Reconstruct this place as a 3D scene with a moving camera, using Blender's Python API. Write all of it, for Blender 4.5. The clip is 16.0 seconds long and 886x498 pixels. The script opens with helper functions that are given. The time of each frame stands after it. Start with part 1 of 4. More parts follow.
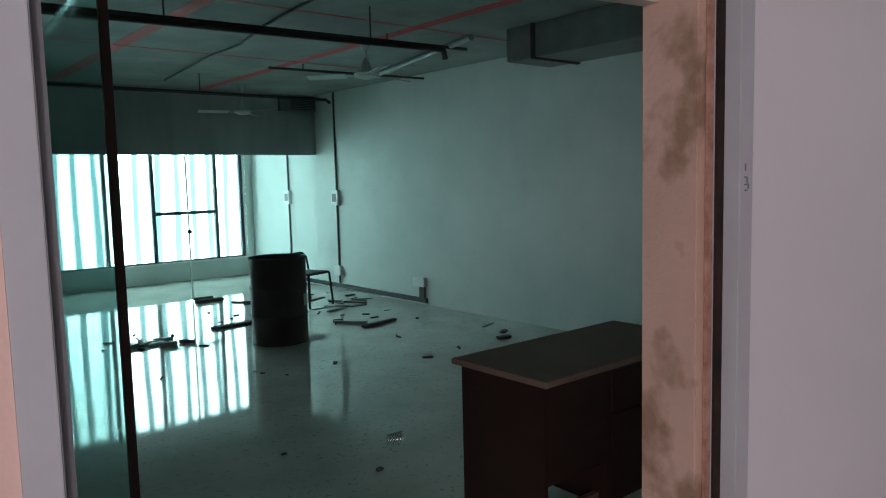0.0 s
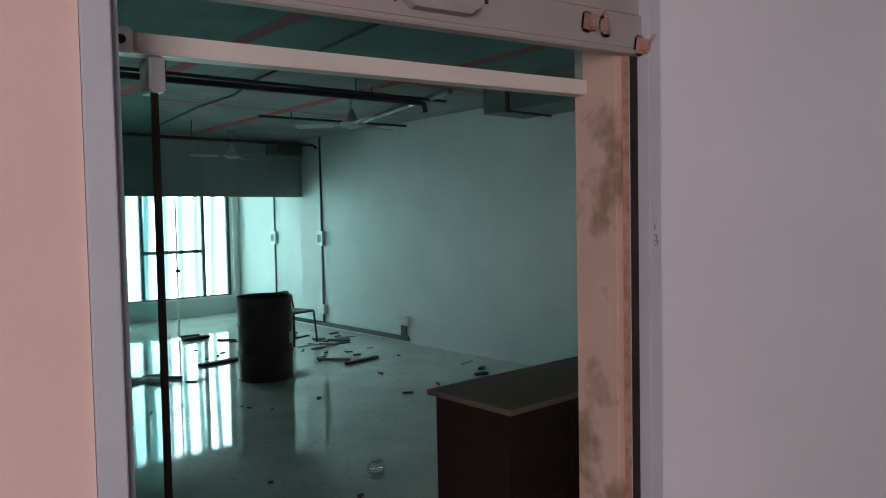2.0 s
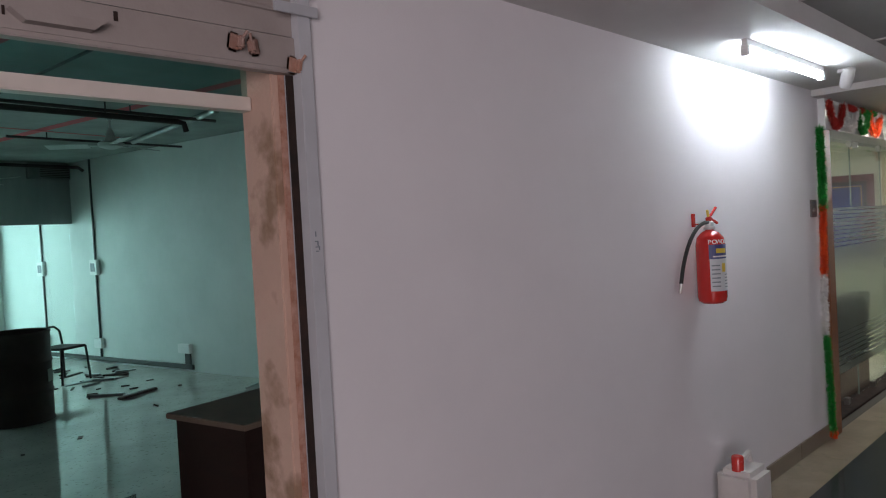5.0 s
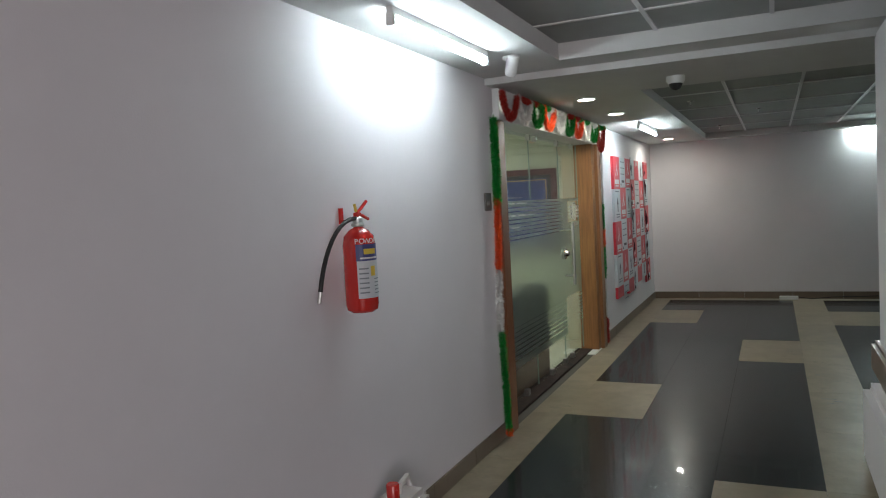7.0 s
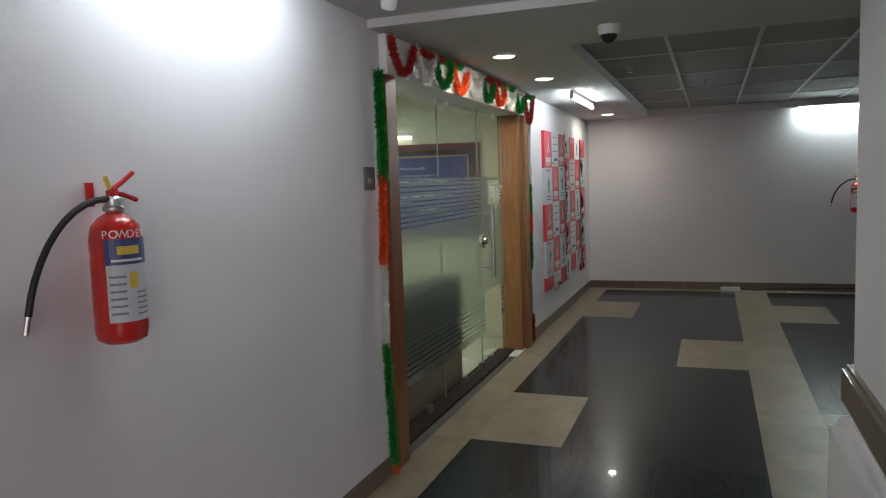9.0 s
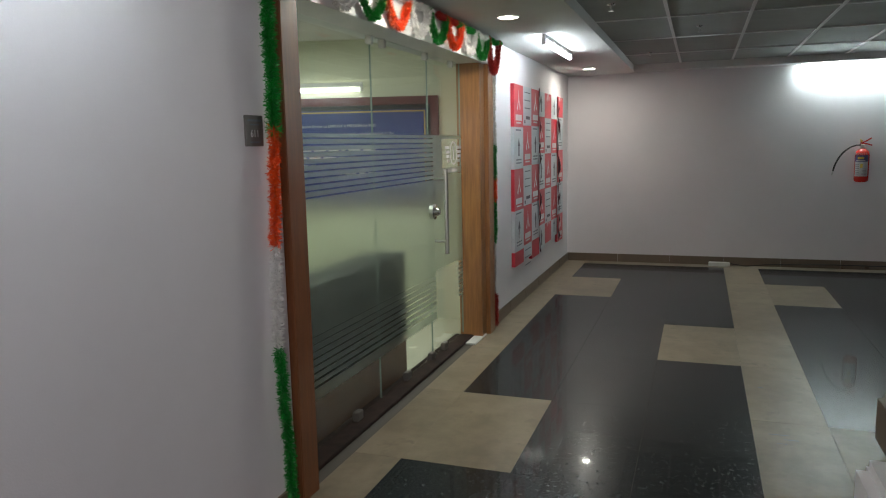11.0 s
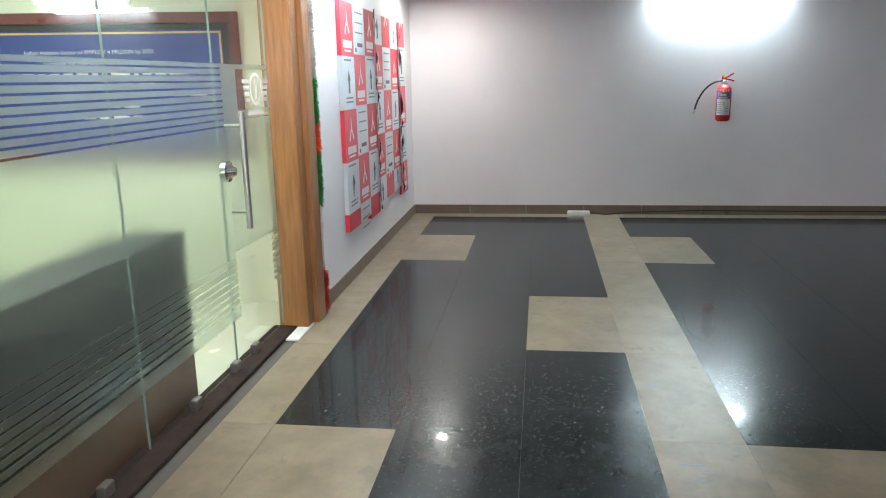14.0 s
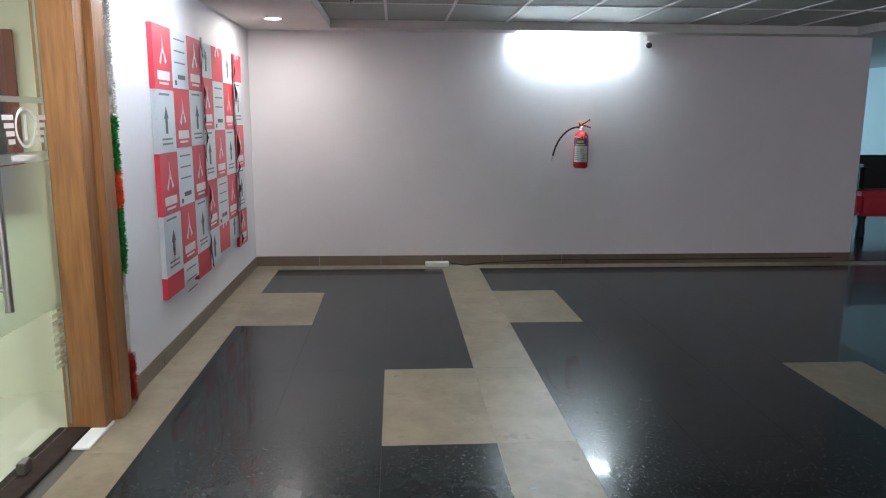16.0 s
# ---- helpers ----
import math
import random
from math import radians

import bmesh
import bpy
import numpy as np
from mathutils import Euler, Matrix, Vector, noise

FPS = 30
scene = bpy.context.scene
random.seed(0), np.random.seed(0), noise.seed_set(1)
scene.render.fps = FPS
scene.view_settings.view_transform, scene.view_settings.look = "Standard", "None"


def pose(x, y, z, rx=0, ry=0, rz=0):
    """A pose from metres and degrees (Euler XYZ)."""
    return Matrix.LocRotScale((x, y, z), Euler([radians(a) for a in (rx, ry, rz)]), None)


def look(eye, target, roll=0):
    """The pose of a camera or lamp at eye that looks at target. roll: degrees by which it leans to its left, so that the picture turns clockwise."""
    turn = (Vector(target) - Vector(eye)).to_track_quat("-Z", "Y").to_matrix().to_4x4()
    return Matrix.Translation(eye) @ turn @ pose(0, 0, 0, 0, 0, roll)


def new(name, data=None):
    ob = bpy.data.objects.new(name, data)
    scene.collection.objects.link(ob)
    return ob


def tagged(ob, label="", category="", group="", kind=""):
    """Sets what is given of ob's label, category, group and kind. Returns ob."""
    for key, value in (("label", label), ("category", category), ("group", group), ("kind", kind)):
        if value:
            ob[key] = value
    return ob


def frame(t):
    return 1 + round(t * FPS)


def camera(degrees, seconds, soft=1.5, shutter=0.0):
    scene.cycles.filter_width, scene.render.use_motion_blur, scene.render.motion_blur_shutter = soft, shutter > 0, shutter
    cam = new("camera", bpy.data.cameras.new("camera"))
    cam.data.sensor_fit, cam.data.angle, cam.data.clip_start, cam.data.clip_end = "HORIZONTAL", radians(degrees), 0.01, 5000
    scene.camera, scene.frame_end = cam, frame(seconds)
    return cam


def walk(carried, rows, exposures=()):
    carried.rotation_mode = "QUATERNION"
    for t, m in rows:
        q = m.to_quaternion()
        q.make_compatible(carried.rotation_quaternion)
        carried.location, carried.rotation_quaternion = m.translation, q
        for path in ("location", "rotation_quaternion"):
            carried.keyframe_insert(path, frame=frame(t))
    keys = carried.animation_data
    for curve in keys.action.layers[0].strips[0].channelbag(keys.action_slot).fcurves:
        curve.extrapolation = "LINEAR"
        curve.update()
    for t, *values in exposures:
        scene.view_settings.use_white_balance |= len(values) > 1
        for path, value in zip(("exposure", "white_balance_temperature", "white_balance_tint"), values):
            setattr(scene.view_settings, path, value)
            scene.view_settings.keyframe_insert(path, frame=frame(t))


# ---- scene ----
cam = camera(62.9, 16.0, soft=1.1)
PATH = [
    (0, (0.622, -0.022, 1.622), (1.6, 1.712, 1.431), -1.4),
    (0.5, (0.622, -0.094, 1.619), (1.598, 1.642, 1.429), -1.2),
    (1, (0.64, -0.15, 1.604), (1.624, 1.58, 1.414), -1.1),
    (1.5, (0.584, -0.214, 1.618), (1.581, 1.513, 1.461), -0.8),
    (2, (0.475, -0.359, 1.667), (1.497, 1.358, 1.582), -1.1),
    (2.5, (0.441, -0.476, 1.702), (1.483, 1.23, 1.666), -1.5),
    (3, (0.498, -0.6, 1.692), (1.542, 1.105, 1.657), -1.6),
    (5.3, (0.806, -0.703, 1.615), (2.326, 0.596, 1.558), -2.7),
    (5.5, (0.866, -0.697, 1.624), (2.458, 0.513, 1.558), -2.2),
    (6, (1.064, -0.646, 1.64), (2.808, 0.33, 1.563), -1.9),
    (6.5, (1.275, -0.669, 1.631), (3.077, 0.194, 1.543), -2.9),
    (7, (1.569, -0.721, 1.623), (3.384, 0.111, 1.507), -3.1),
    (7.5, (1.907, -0.711, 1.61), (3.788, -0.049, 1.464), -2.7),
    (8, (2.148, -0.652, 1.616), (4.032, -0.004, 1.44), -2.8),
    (8.2, (2.261, -0.671, 1.609), (4.142, -0.014, 1.433), -2.7),
    (10.3, (3.348, -0.649, 1.605), (5.194, 0.09, 1.391), -1.2),
    (10.5, (3.455, -0.654, 1.589), (5.303, 0.079, 1.363), -1.2),
    (11, (3.659, -0.632, 1.57), (5.524, 0.03, 1.286), -1.2),
    (11.5, (3.98, -0.505, 1.556), (5.899, -0.07, 1.199), -1.5),
    (12, (4.155, -0.458, 1.53), (6.058, -0.013, 1.106), -2.6),
    (12.5, (4.408, -0.502, 1.545), (6.309, -0.05, 1.115), -2.5),
    (13, (4.574, -0.511, 1.542), (6.472, -0.058, 1.101), -2.0),
    (13.5, (4.82, -0.477, 1.549), (6.744, -0.156, 1.106), -1.3),
    (14, (4.955, -0.443, 1.541), (6.885, -0.182, 1.085), -1.1),
    (14.5, (5.148, -0.481, 1.543), (7.081, -0.262, 1.08), -1.5),
    (15, (5.344, -0.516, 1.527), (7.282, -0.381, 1.054), -1.1),
    (15.5, (5.52, -0.488, 1.536), (7.476, -0.517, 1.119), -0.2),
    (16, (5.67, -0.455, 1.558), (7.634, -0.585, 1.202), 0.3),
]
walk(cam, [(t, look(eye, target, roll)) for t, eye, target, roll in PATH],
     exposures=[(0, 0.15, 6500, 10), (3, 0.15, 6500, 10), (5.5, 0.12, 6500, 8), (6, 0.15, 6450, 3), (7, 0.05, 6450, 1), (8, -0.1, 6500, 2), (10.5, -0.05, 6650, 5), (11, 0.1, 6600, 4),
                (11.5, 0.55, 6500, 3), (12.2, 1.15, 6350, 2), (13, 1.3, 6250, 2), (14.5, 1.4, 6150, 7), (15, 1.4, 6100, 8), (16, 0.95, 6200, 10)])

# ---- world and light ----
world = bpy.data.worlds.new("sky")
scene.world = world
world.use_nodes = True
wn = world.node_tree
sky = wn.nodes.new("ShaderNodeTexSky")
sky.sky_type, sky.sun_disc, sky.sun_elevation, sky.sun_rotation = "NISHITA", False, radians(50), radians(200)
wn.links.new(sky.outputs[0], wn.nodes["Background"].inputs[0])
wn.nodes["Background"].inputs[1].default_value = 0.1
WHITE_TUBE, WARM_TUBE = (0.86, 0.93, 1.0), (0.95, 1.0, 0.93)


def area_lamp(name, m, size_x, size_y, watts, colour, spread=180):
    data = bpy.data.lights.new(name, "AREA")
    data.shape, data.size, data.size_y, data.energy, data.color, data.spread = "RECTANGLE", size_x, size_y, watts, colour, radians(spread)
    ob = new(name, data)
    ob.matrix_basis = m
    return ob


# fill lamp added in the unseen lobby behind the camera; daylight at the corridor's side
area_lamp("lobby_daylight", look((-2.2, -3.2, 1.5), (3.5, 0.4, 1.3)), 3.0, 2.0, 138, (1.0, 0.895, 0.94))
area_lamp("side_daylight", look((19.7, -5.5, 1.5), (14, -6.5, 0.6)), 2.5, 1.8, 60, (0.45, 0.85, 1.0))


# ---- materials ----
def material(name, colour, rough=0.6, metal=0.0, other=None, scale=6.0, mix=1.0, bump=0.1, grain=90.0, vary=0.0, stretch=(1, 1, 1), spec=0.5, coat=0.0, rough_vary=0.08, speck=None, speck_scale=50.0, speck_from=0.6):
    """A surface of two colours mixed by broad noise, with fine relief and an uneven gloss."""
    m = bpy.data.materials.new(name)
    m.use_nodes = True
    nt = m.node_tree
    n, link = nt.nodes, nt.links.new
    b = n["Principled BSDF"]
    other = other or tuple(c * 0.86 for c in colour)
    co = n.new("ShaderNodeTexCoord")
    mp = n.new("ShaderNodeMapping")
    mp.inputs["Scale"].default_value = stretch
    link(co.outputs["Object"], mp.inputs[0])
    info = n.new("ShaderNodeObjectInfo")
    shift = n.new("ShaderNodeVectorMath")
    shift.operation = "MULTIPLY_ADD"
    shift.inputs[1].default_value = (7, 7, 7)
    link(info.outputs["Random"], shift.inputs[0])
    link(mp.outputs[0], shift.inputs[2])
    a = n.new("ShaderNodeTexNoise")
    a.inputs["Scale"].default_value, a.inputs["Detail"].default_value, a.inputs["Roughness"].default_value = scale, 6, 0.62
    link(shift.outputs[0], a.inputs["Vector"])
    ramp = n.new("ShaderNodeValToRGB")
    ramp.color_ramp.elements[0].position, ramp.color_ramp.elements[1].position = 0.5 - 0.22 / mix, 0.5 + 0.22 / mix
    ramp.color_ramp.elements[0].color, ramp.color_ramp.elements[1].color = (*other, 1), (*colour, 1)
    link(a.outputs["Fac"], ramp.inputs[0])
    out = ramp.outputs[0]
    if vary:
        hsv = n.new("ShaderNodeHueSaturation")
        mr = n.new("ShaderNodeMapRange")
        mr.inputs["To Min"].default_value, mr.inputs["To Max"].default_value = 1 - vary, 1 + vary
        link(info.outputs["Random"], mr.inputs[0])
        link(mr.outputs[0], hsv.inputs["Value"])
        link(out, hsv.inputs["Color"])
        out = hsv.outputs[0]
    if speck:
        sn, sr, sm = n.new("ShaderNodeTexNoise"), n.new("ShaderNodeValToRGB"), n.new("ShaderNodeMixRGB")
        sn.inputs["Scale"].default_value, sn.inputs["Detail"].default_value = speck_scale, 5
        sr.color_ramp.elements[0].position, sr.color_ramp.elements[1].position = speck_from, speck_from + 0.1
        link(shift.outputs[0], sn.inputs["Vector"])
        link(sn.outputs["Fac"], sr.inputs[0])
        link(sr.outputs[0], sm.inputs[0])
        link(out, sm.inputs[1])
        sm.inputs[2].default_value = (*speck, 1)
        out = sm.outputs[0]
    link(out, b.inputs["Base Color"])
    f = n.new("ShaderNodeTexNoise")
    f.inputs["Scale"].default_value, f.inputs["Detail"].default_value = grain, 3
    link(shift.outputs[0], f.inputs["Vector"])
    if bump:
        bp = n.new("ShaderNodeBump")
        bp.inputs["Strength"].default_value, bp.inputs["Distance"].default_value = bump, 0.004
        link(f.outputs["Fac"], bp.inputs["Height"])
        link(bp.outputs[0], b.inputs["Normal"])
    rr = n.new("ShaderNodeMapRange")
    rr.inputs["To Min"].default_value, rr.inputs["To Max"].default_value = max(0.02, rough - rough_vary), min(1, rough + rough_vary)
    link(a.outputs["Fac"], rr.inputs[0])
    link(rr.outputs[0], b.inputs["Roughness"])
    b.inputs["Metallic"].default_value, b.inputs["Specular IOR Level"].default_value, b.inputs["Coat Weight"].default_value = metal, spec, coat
    return m


def glow(name, colour, strength):
    m = bpy.data.materials.new(name)
    m.use_nodes = True
    b = m.node_tree.nodes["Principled BSDF"]
    b.inputs["Base Color"].default_value = (*colour, 1)
    b.inputs["Emission Color"].default_value, b.inputs["Emission Strength"].default_value = (*colour, 1), strength
    return m


def clear_glass(name, tint, gloss=0.0, frost=0.0, frost_colour=(0.6, 0.7, 0.65), blur=0.0, sheen_top=0.8):
    """Thin sheet glass: clear, with a mirror sheen towards grazing views; frost adds a milky film, blur scatters what lies behind."""
    m = bpy.data.materials.new(name)
    m.use_nodes = True
    nt = m.node_tree
    n, link = nt.nodes, nt.links.new
    n.remove(n["Principled BSDF"])
    if blur:
        clear = n.new("ShaderNodeBsdfRefraction")
        clear.inputs["IOR"].default_value, clear.inputs["Roughness"].default_value = 1.12, blur
    else:
        clear = n.new("ShaderNodeBsdfTransparent")
    clear.inputs[0].default_value = (*tint, 1)
    shine, mix = n.new("ShaderNodeBsdfGlossy"), n.new("ShaderNodeMixShader")
    shine.inputs["Roughness"].default_value = gloss
    face, power, sheen = n.new("ShaderNodeLayerWeight"), n.new("ShaderNodeMath"), n.new("ShaderNodeMath")
    power.operation, power.inputs[1].default_value = "POWER", 5
    sheen.operation, sheen.inputs[1].default_value, sheen.inputs[2].default_value = "MULTIPLY_ADD", sheen_top, 0.04
    face.inputs["Blend"].default_value = 0.5
    link(face.outputs["Facing"], power.inputs[0]), link(power.outputs[0], sheen.inputs[0])
    body = clear.outputs[0]
    if frost:
        milk, veil, soft = n.new("ShaderNodeBsdfDiffuse"), n.new("ShaderNodeBsdfTranslucent"), n.new("ShaderNodeMixShader")
        milk.inputs[0].default_value = veil.inputs[0].default_value = (*frost_colour, 1)
        soft.inputs[0].default_value = 0.5
        link(milk.outputs[0], soft.inputs[1]), link(veil.outputs[0], soft.inputs[2])
        film = n.new("ShaderNodeMixShader")
        film.inputs[0].default_value = frost
        link(clear.outputs[0], film.inputs[1]), link(soft.outputs[0], film.inputs[2])
        body = film.outputs[0]
    link(sheen.outputs[0], mix.inputs[0]), link(body, mix.inputs[1]), link(shine.outputs[0], mix.inputs[2])
    link(mix.outputs[0], n["Material Output"].inputs[0])
    return m


M_WALL = material("white_emulsion", (0.75, 0.71, 0.735), 0.62, other=(0.69, 0.655, 0.68), scale=1.1, bump=0.12, grain=160)
M_ROOMWALL = material("bare_room_paint", (0.66, 0.7, 0.68), 0.7, other=(0.55, 0.6, 0.58), scale=1.4, bump=0.15, grain=120)
M_SOFFIT = material("board_soffit", (0.33, 0.35, 0.34), 0.8, other=(0.24, 0.26, 0.25), scale=1.6, stretch=(2.2, 1, 0.35), bump=0.1)
M_PLASTER = material("bare_pink_plaster", (0.6, 0.4, 0.325), 0.85, other=(0.52, 0.34, 0.27), scale=5, bump=0.5, grain=70, speck=(0.3, 0.185, 0.125), speck_scale=5.5, speck_from=0.53)
M_PINKWALL = material("salmon_wall", (0.72, 0.5, 0.44), 0.7, other=(0.66, 0.45, 0.4), scale=2, bump=0.2)
M_GUIDE = material("grey_painted_steel", (0.5, 0.5, 0.53), 0.5, other=(0.42, 0.42, 0.45), scale=4, bump=0.1)
M_DARK = material("dark_slot", (0.02, 0.017, 0.016), 0.7, spec=0.12, other=(0.05, 0.03, 0.025), scale=12)
M_SHUTTER = material("painted_shutter_steel", (0.37, 0.32, 0.305), 0.5, other=(0.29, 0.245, 0.23), scale=5, bump=0.15)
M_RUST = material("rusty_lug", (0.3, 0.13, 0.08), 0.8, other=(0.5, 0.3, 0.24), scale=30, bump=0.4)
M_LUG = material("rusting_painted_lug", (0.36, 0.24, 0.21), 0.7, other=(0.24, 0.11, 0.075), scale=30, bump=0.3)
M_STEEL = material("brushed_steel", (0.55, 0.54, 0.51), 0.4, 1.0, other=(0.5, 0.5, 0.5), scale=20, bump=0.04)
M_ZINC = material("bright_zinc_fitting", (0.78, 0.77, 0.75), 0.35, 0.35, other=(0.7, 0.69, 0.67), scale=14, bump=0.03)
M_CHROME = material("bright_chrome", (0.8, 0.8, 0.8), 0.12, 1.0, bump=0)
M_HEADBAR = material("cream_header_bar", (0.68, 0.6, 0.55), 0.45, other=(0.6, 0.52, 0.47), scale=6, bump=0.08)
M_CEIL = material("white_ceiling_board", (0.66, 0.65, 0.64), 0.75, scale=1.5, bump=0.1)
M_PANEL = material("grey_ceiling_tile", (0.36, 0.37, 0.36), 0.85, other=(0.31, 0.32, 0.31), scale=3, bump=0.3, grain=220)
M_TBAR = material("white_tbar", (0.72, 0.72, 0.72), 0.5, bump=0)
M_SLAB = material("raw_concrete_soffit", (0.3, 0.33, 0.31), 0.9, other=(0.17, 0.19, 0.18), scale=1.6, bump=0.6, grain=40)
M_REDLINE = material("red_marking_paint", (0.6, 0.06, 0.08), 0.8, other=(0.45, 0.08, 0.09), scale=9)
M_BEIGE = material("beige_vitrified_tile", (0.27, 0.22, 0.16), 0.36, spec=0.22, mix=1.3, other=(0.165, 0.132, 0.092), speck=(0.185, 0.15, 0.11), speck_scale=9, scale=3.6, bump=0.015, grain=30, vary=0.05)
M_GRANITE = material("dark_granite_tile", (0.024, 0.027, 0.029), 0.24, spec=0.1, other=(0.012, 0.014, 0.015), scale=7, bump=0.0, rough_vary=0.03, grain=200, vary=0.08, mix=0.8, speck=(0.045, 0.05, 0.05), speck_scale=60, speck_from=0.6, coat=0.2)
M_JOINT = material("dark_tile_joint", (0.1, 0.09, 0.08), 0.8)
M_SKIRT = material("brown_skirting_tile", (0.17, 0.125, 0.09), 0.3, other=(0.13, 0.095, 0.07), scale=4, bump=0.03, vary=0.05)
M_ROOMFLOOR = material("dusty_cream_tile", (0.62, 0.63, 0.58), 0.05, other=(0.46, 0.47, 0.43), scale=1.7, bump=0.012, grain=14, rough_vary=0.035, vary=0.03, speck=(0.36, 0.37, 0.33), speck_scale=34)
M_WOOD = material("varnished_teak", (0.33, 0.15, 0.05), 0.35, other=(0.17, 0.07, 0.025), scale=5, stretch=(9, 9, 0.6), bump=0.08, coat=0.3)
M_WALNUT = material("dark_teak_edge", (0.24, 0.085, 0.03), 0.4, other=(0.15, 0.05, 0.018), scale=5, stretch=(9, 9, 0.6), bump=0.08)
M_DRUM = material("rusty_brown_drum_paint", (0.06, 0.034, 0.028), 0.5, other=(0.035, 0.017, 0.014), scale=5, bump=0.25)
M_PALELABEL = material("faded_paper", (0.45, 0.45, 0.42), 0.8, scale=20)
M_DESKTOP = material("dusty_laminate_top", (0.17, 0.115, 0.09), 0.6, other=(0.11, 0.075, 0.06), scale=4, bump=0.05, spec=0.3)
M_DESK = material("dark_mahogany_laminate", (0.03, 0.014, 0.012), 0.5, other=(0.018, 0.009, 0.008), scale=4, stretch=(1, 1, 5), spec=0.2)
M_RED = material("gloss_red_enamel", (0.55, 0.022, 0.016), 0.25, other=(0.48, 0.018, 0.014), scale=5, bump=0.02, coat=0.4)
M_RUBBER = material("black_rubber", (0.015, 0.015, 0.015), 0.55, bump=0.1)
M_LABELW = material("white_label", (0.58, 0.6, 0.63), 0.5, other=(0.52, 0.54, 0.57), scale=9, bump=0)
M_LABELB = material("blue_label", (0.05, 0.06, 0.2), 0.45, bump=0)
M_YELLOW = material("yellow_plastic", (0.7, 0.5, 0.06), 0.5, bump=0)
M_INK = material("grey_print", (0.2, 0.22, 0.25), 0.6, bump=0)
M_WHITE = material("white_plastic", (0.78, 0.78, 0.77), 0.35, bump=0.02)
M_MILKY = material("milky_jerrycan_plastic", (0.62, 0.58, 0.56), 0.35, bump=0.03)
M_PRINTRED = material("red_print_sheet", (0.62, 0.035, 0.06), 0.35, other=(0.52, 0.03, 0.05), scale=4, bump=0.05, vary=0.12)
M_PRINTGREY = material("pale_print_sheet", (0.6, 0.65, 0.68), 0.35, other=(0.52, 0.56, 0.6), scale=4, bump=0.05, vary=0.06)
M_PRINTWHITE = material("white_print", (0.76, 0.74, 0.74), 0.4, bump=0)
M_PRINTDARK = material("dark_print", (0.09, 0.09, 0.11), 0.5, bump=0)
M_TORN = material("torn_maroon_backing", (0.17, 0.03, 0.045), 0.6, other=(0.08, 0.02, 0.03), scale=18, bump=0.4)
M_GREEN = material("green_foil_tinsel", (0.015, 0.3, 0.035), 0.3, other=(0.008, 0.16, 0.02), scale=40, metal=0.25)
M_ORANGE = material("orange_foil_tinsel", (0.85, 0.13, 0.02), 0.3, other=(0.7, 0.06, 0.015), scale=40, metal=0.25)
M_CRIMSON = material("red_foil_tinsel", (0.45, 0.03, 0.02), 0.35, scale=40, metal=0.25)
M_SILVER = material("white_foil_tinsel", (0.78, 0.76, 0.74), 0.35, scale=40, metal=0.15)
M_OFFICE = material("cream_office_wall", (0.72, 0.73, 0.58), 0.7, scale=1.2)
M_OFFICEFLOOR = material("cream_office_floor", (0.66, 0.66, 0.54), 0.25, scale=2)
M_MAROON = material("maroon_picture_frame", (0.14, 0.025, 0.02), 0.4, other=(0.1, 0.02, 0.015), scale=6)
M_NAVY = material("navy_notice_board", (0.03, 0.05, 0.22), 0.5, scale=3)
M_GOLD = material("gold_line", (0.6, 0.38, 0.1), 0.4, bump=0)
M_BLACKDESK = material("black_desk_panel", (0.012, 0.014, 0.012), 0.5, scale=3)
M_BROWNDESK = material("brown_desk_plinth", (0.08, 0.035, 0.015), 0.5, scale=3)
M_GREYPLATE = material("grey_name_plate", (0.22, 0.2, 0.19), 0.35, metal=0.6, scale=8)
M_IRON = material("black_iron_pipe", (0.02, 0.018, 0.018), 0.6, other=(0.04, 0.025, 0.022), scale=10)
M_GALV = material("galvanised_duct", (0.25, 0.27, 0.26), 0.5, 0.6, other=(0.16, 0.18, 0.17), scale=6, bump=0.1)
M_FAN = material("grey_fan_enamel", (0.42, 0.45, 0.44), 0.4, bump=0.02)
M_ALU = material("dark_window_aluminium", (0.05, 0.07, 0.085), 0.4, 0.3)
M_CONDUIT = material("dark_conduit", (0.05, 0.055, 0.055), 0.6)
M_RUBBLE = material("dark_wood_scrap", (0.05, 0.035, 0.03), 0.8, other=(0.12, 0.1, 0.09), scale=20, vary=0.3)
M_SCRAPW = material("pale_scrap", (0.4, 0.42, 0.42), 0.6, vary=0.2)
M_GLASS = clear_glass("clear_glass", (0.965, 0.99, 0.98))
M_LEAF = clear_glass("greenish_door_glass", (0.8, 0.93, 0.92))
M_FROST = clear_glass("frosted_film", (0.95, 0.98, 0.95), 0.15, 0.045, (0.8, 0.86, 0.82), 0.42, 0.22)
M_PLASTICCLEAR = clear_glass("clear_plastic", (0.8, 0.84, 0.84), 0.05, 0.15)
M_EDGE = material("green_glass_edge", (0.2, 0.28, 0.24), 0.5, bump=0)
M_TUBE = glow("fluorescent_tube", (0.82, 0.92, 1.0), 62)
M_TUBEFAR = glow("end_wall_tube", (0.8, 0.95, 0.97), 150)
M_TUBEOFFICE = glow("office_tube", (1.0, 1.0, 0.92), 4)
M_DISC = glow("downlight_disc", (1.0, 0.97, 0.9), 30)


# the bare room stands askew to the corridor: its frame
ROOM = pose(1.93, 1.04, 0, 0, 0, 10.5) @ pose(-1.93, -1.04, 0)


def set_askew(before):
    """Turns the top-level things made since then into the bare room's frame."""
    for ob in list(scene.objects):
        if ob.name not in before and ob.parent is None:
            ob.matrix_basis = ROOM @ ob.matrix_basis


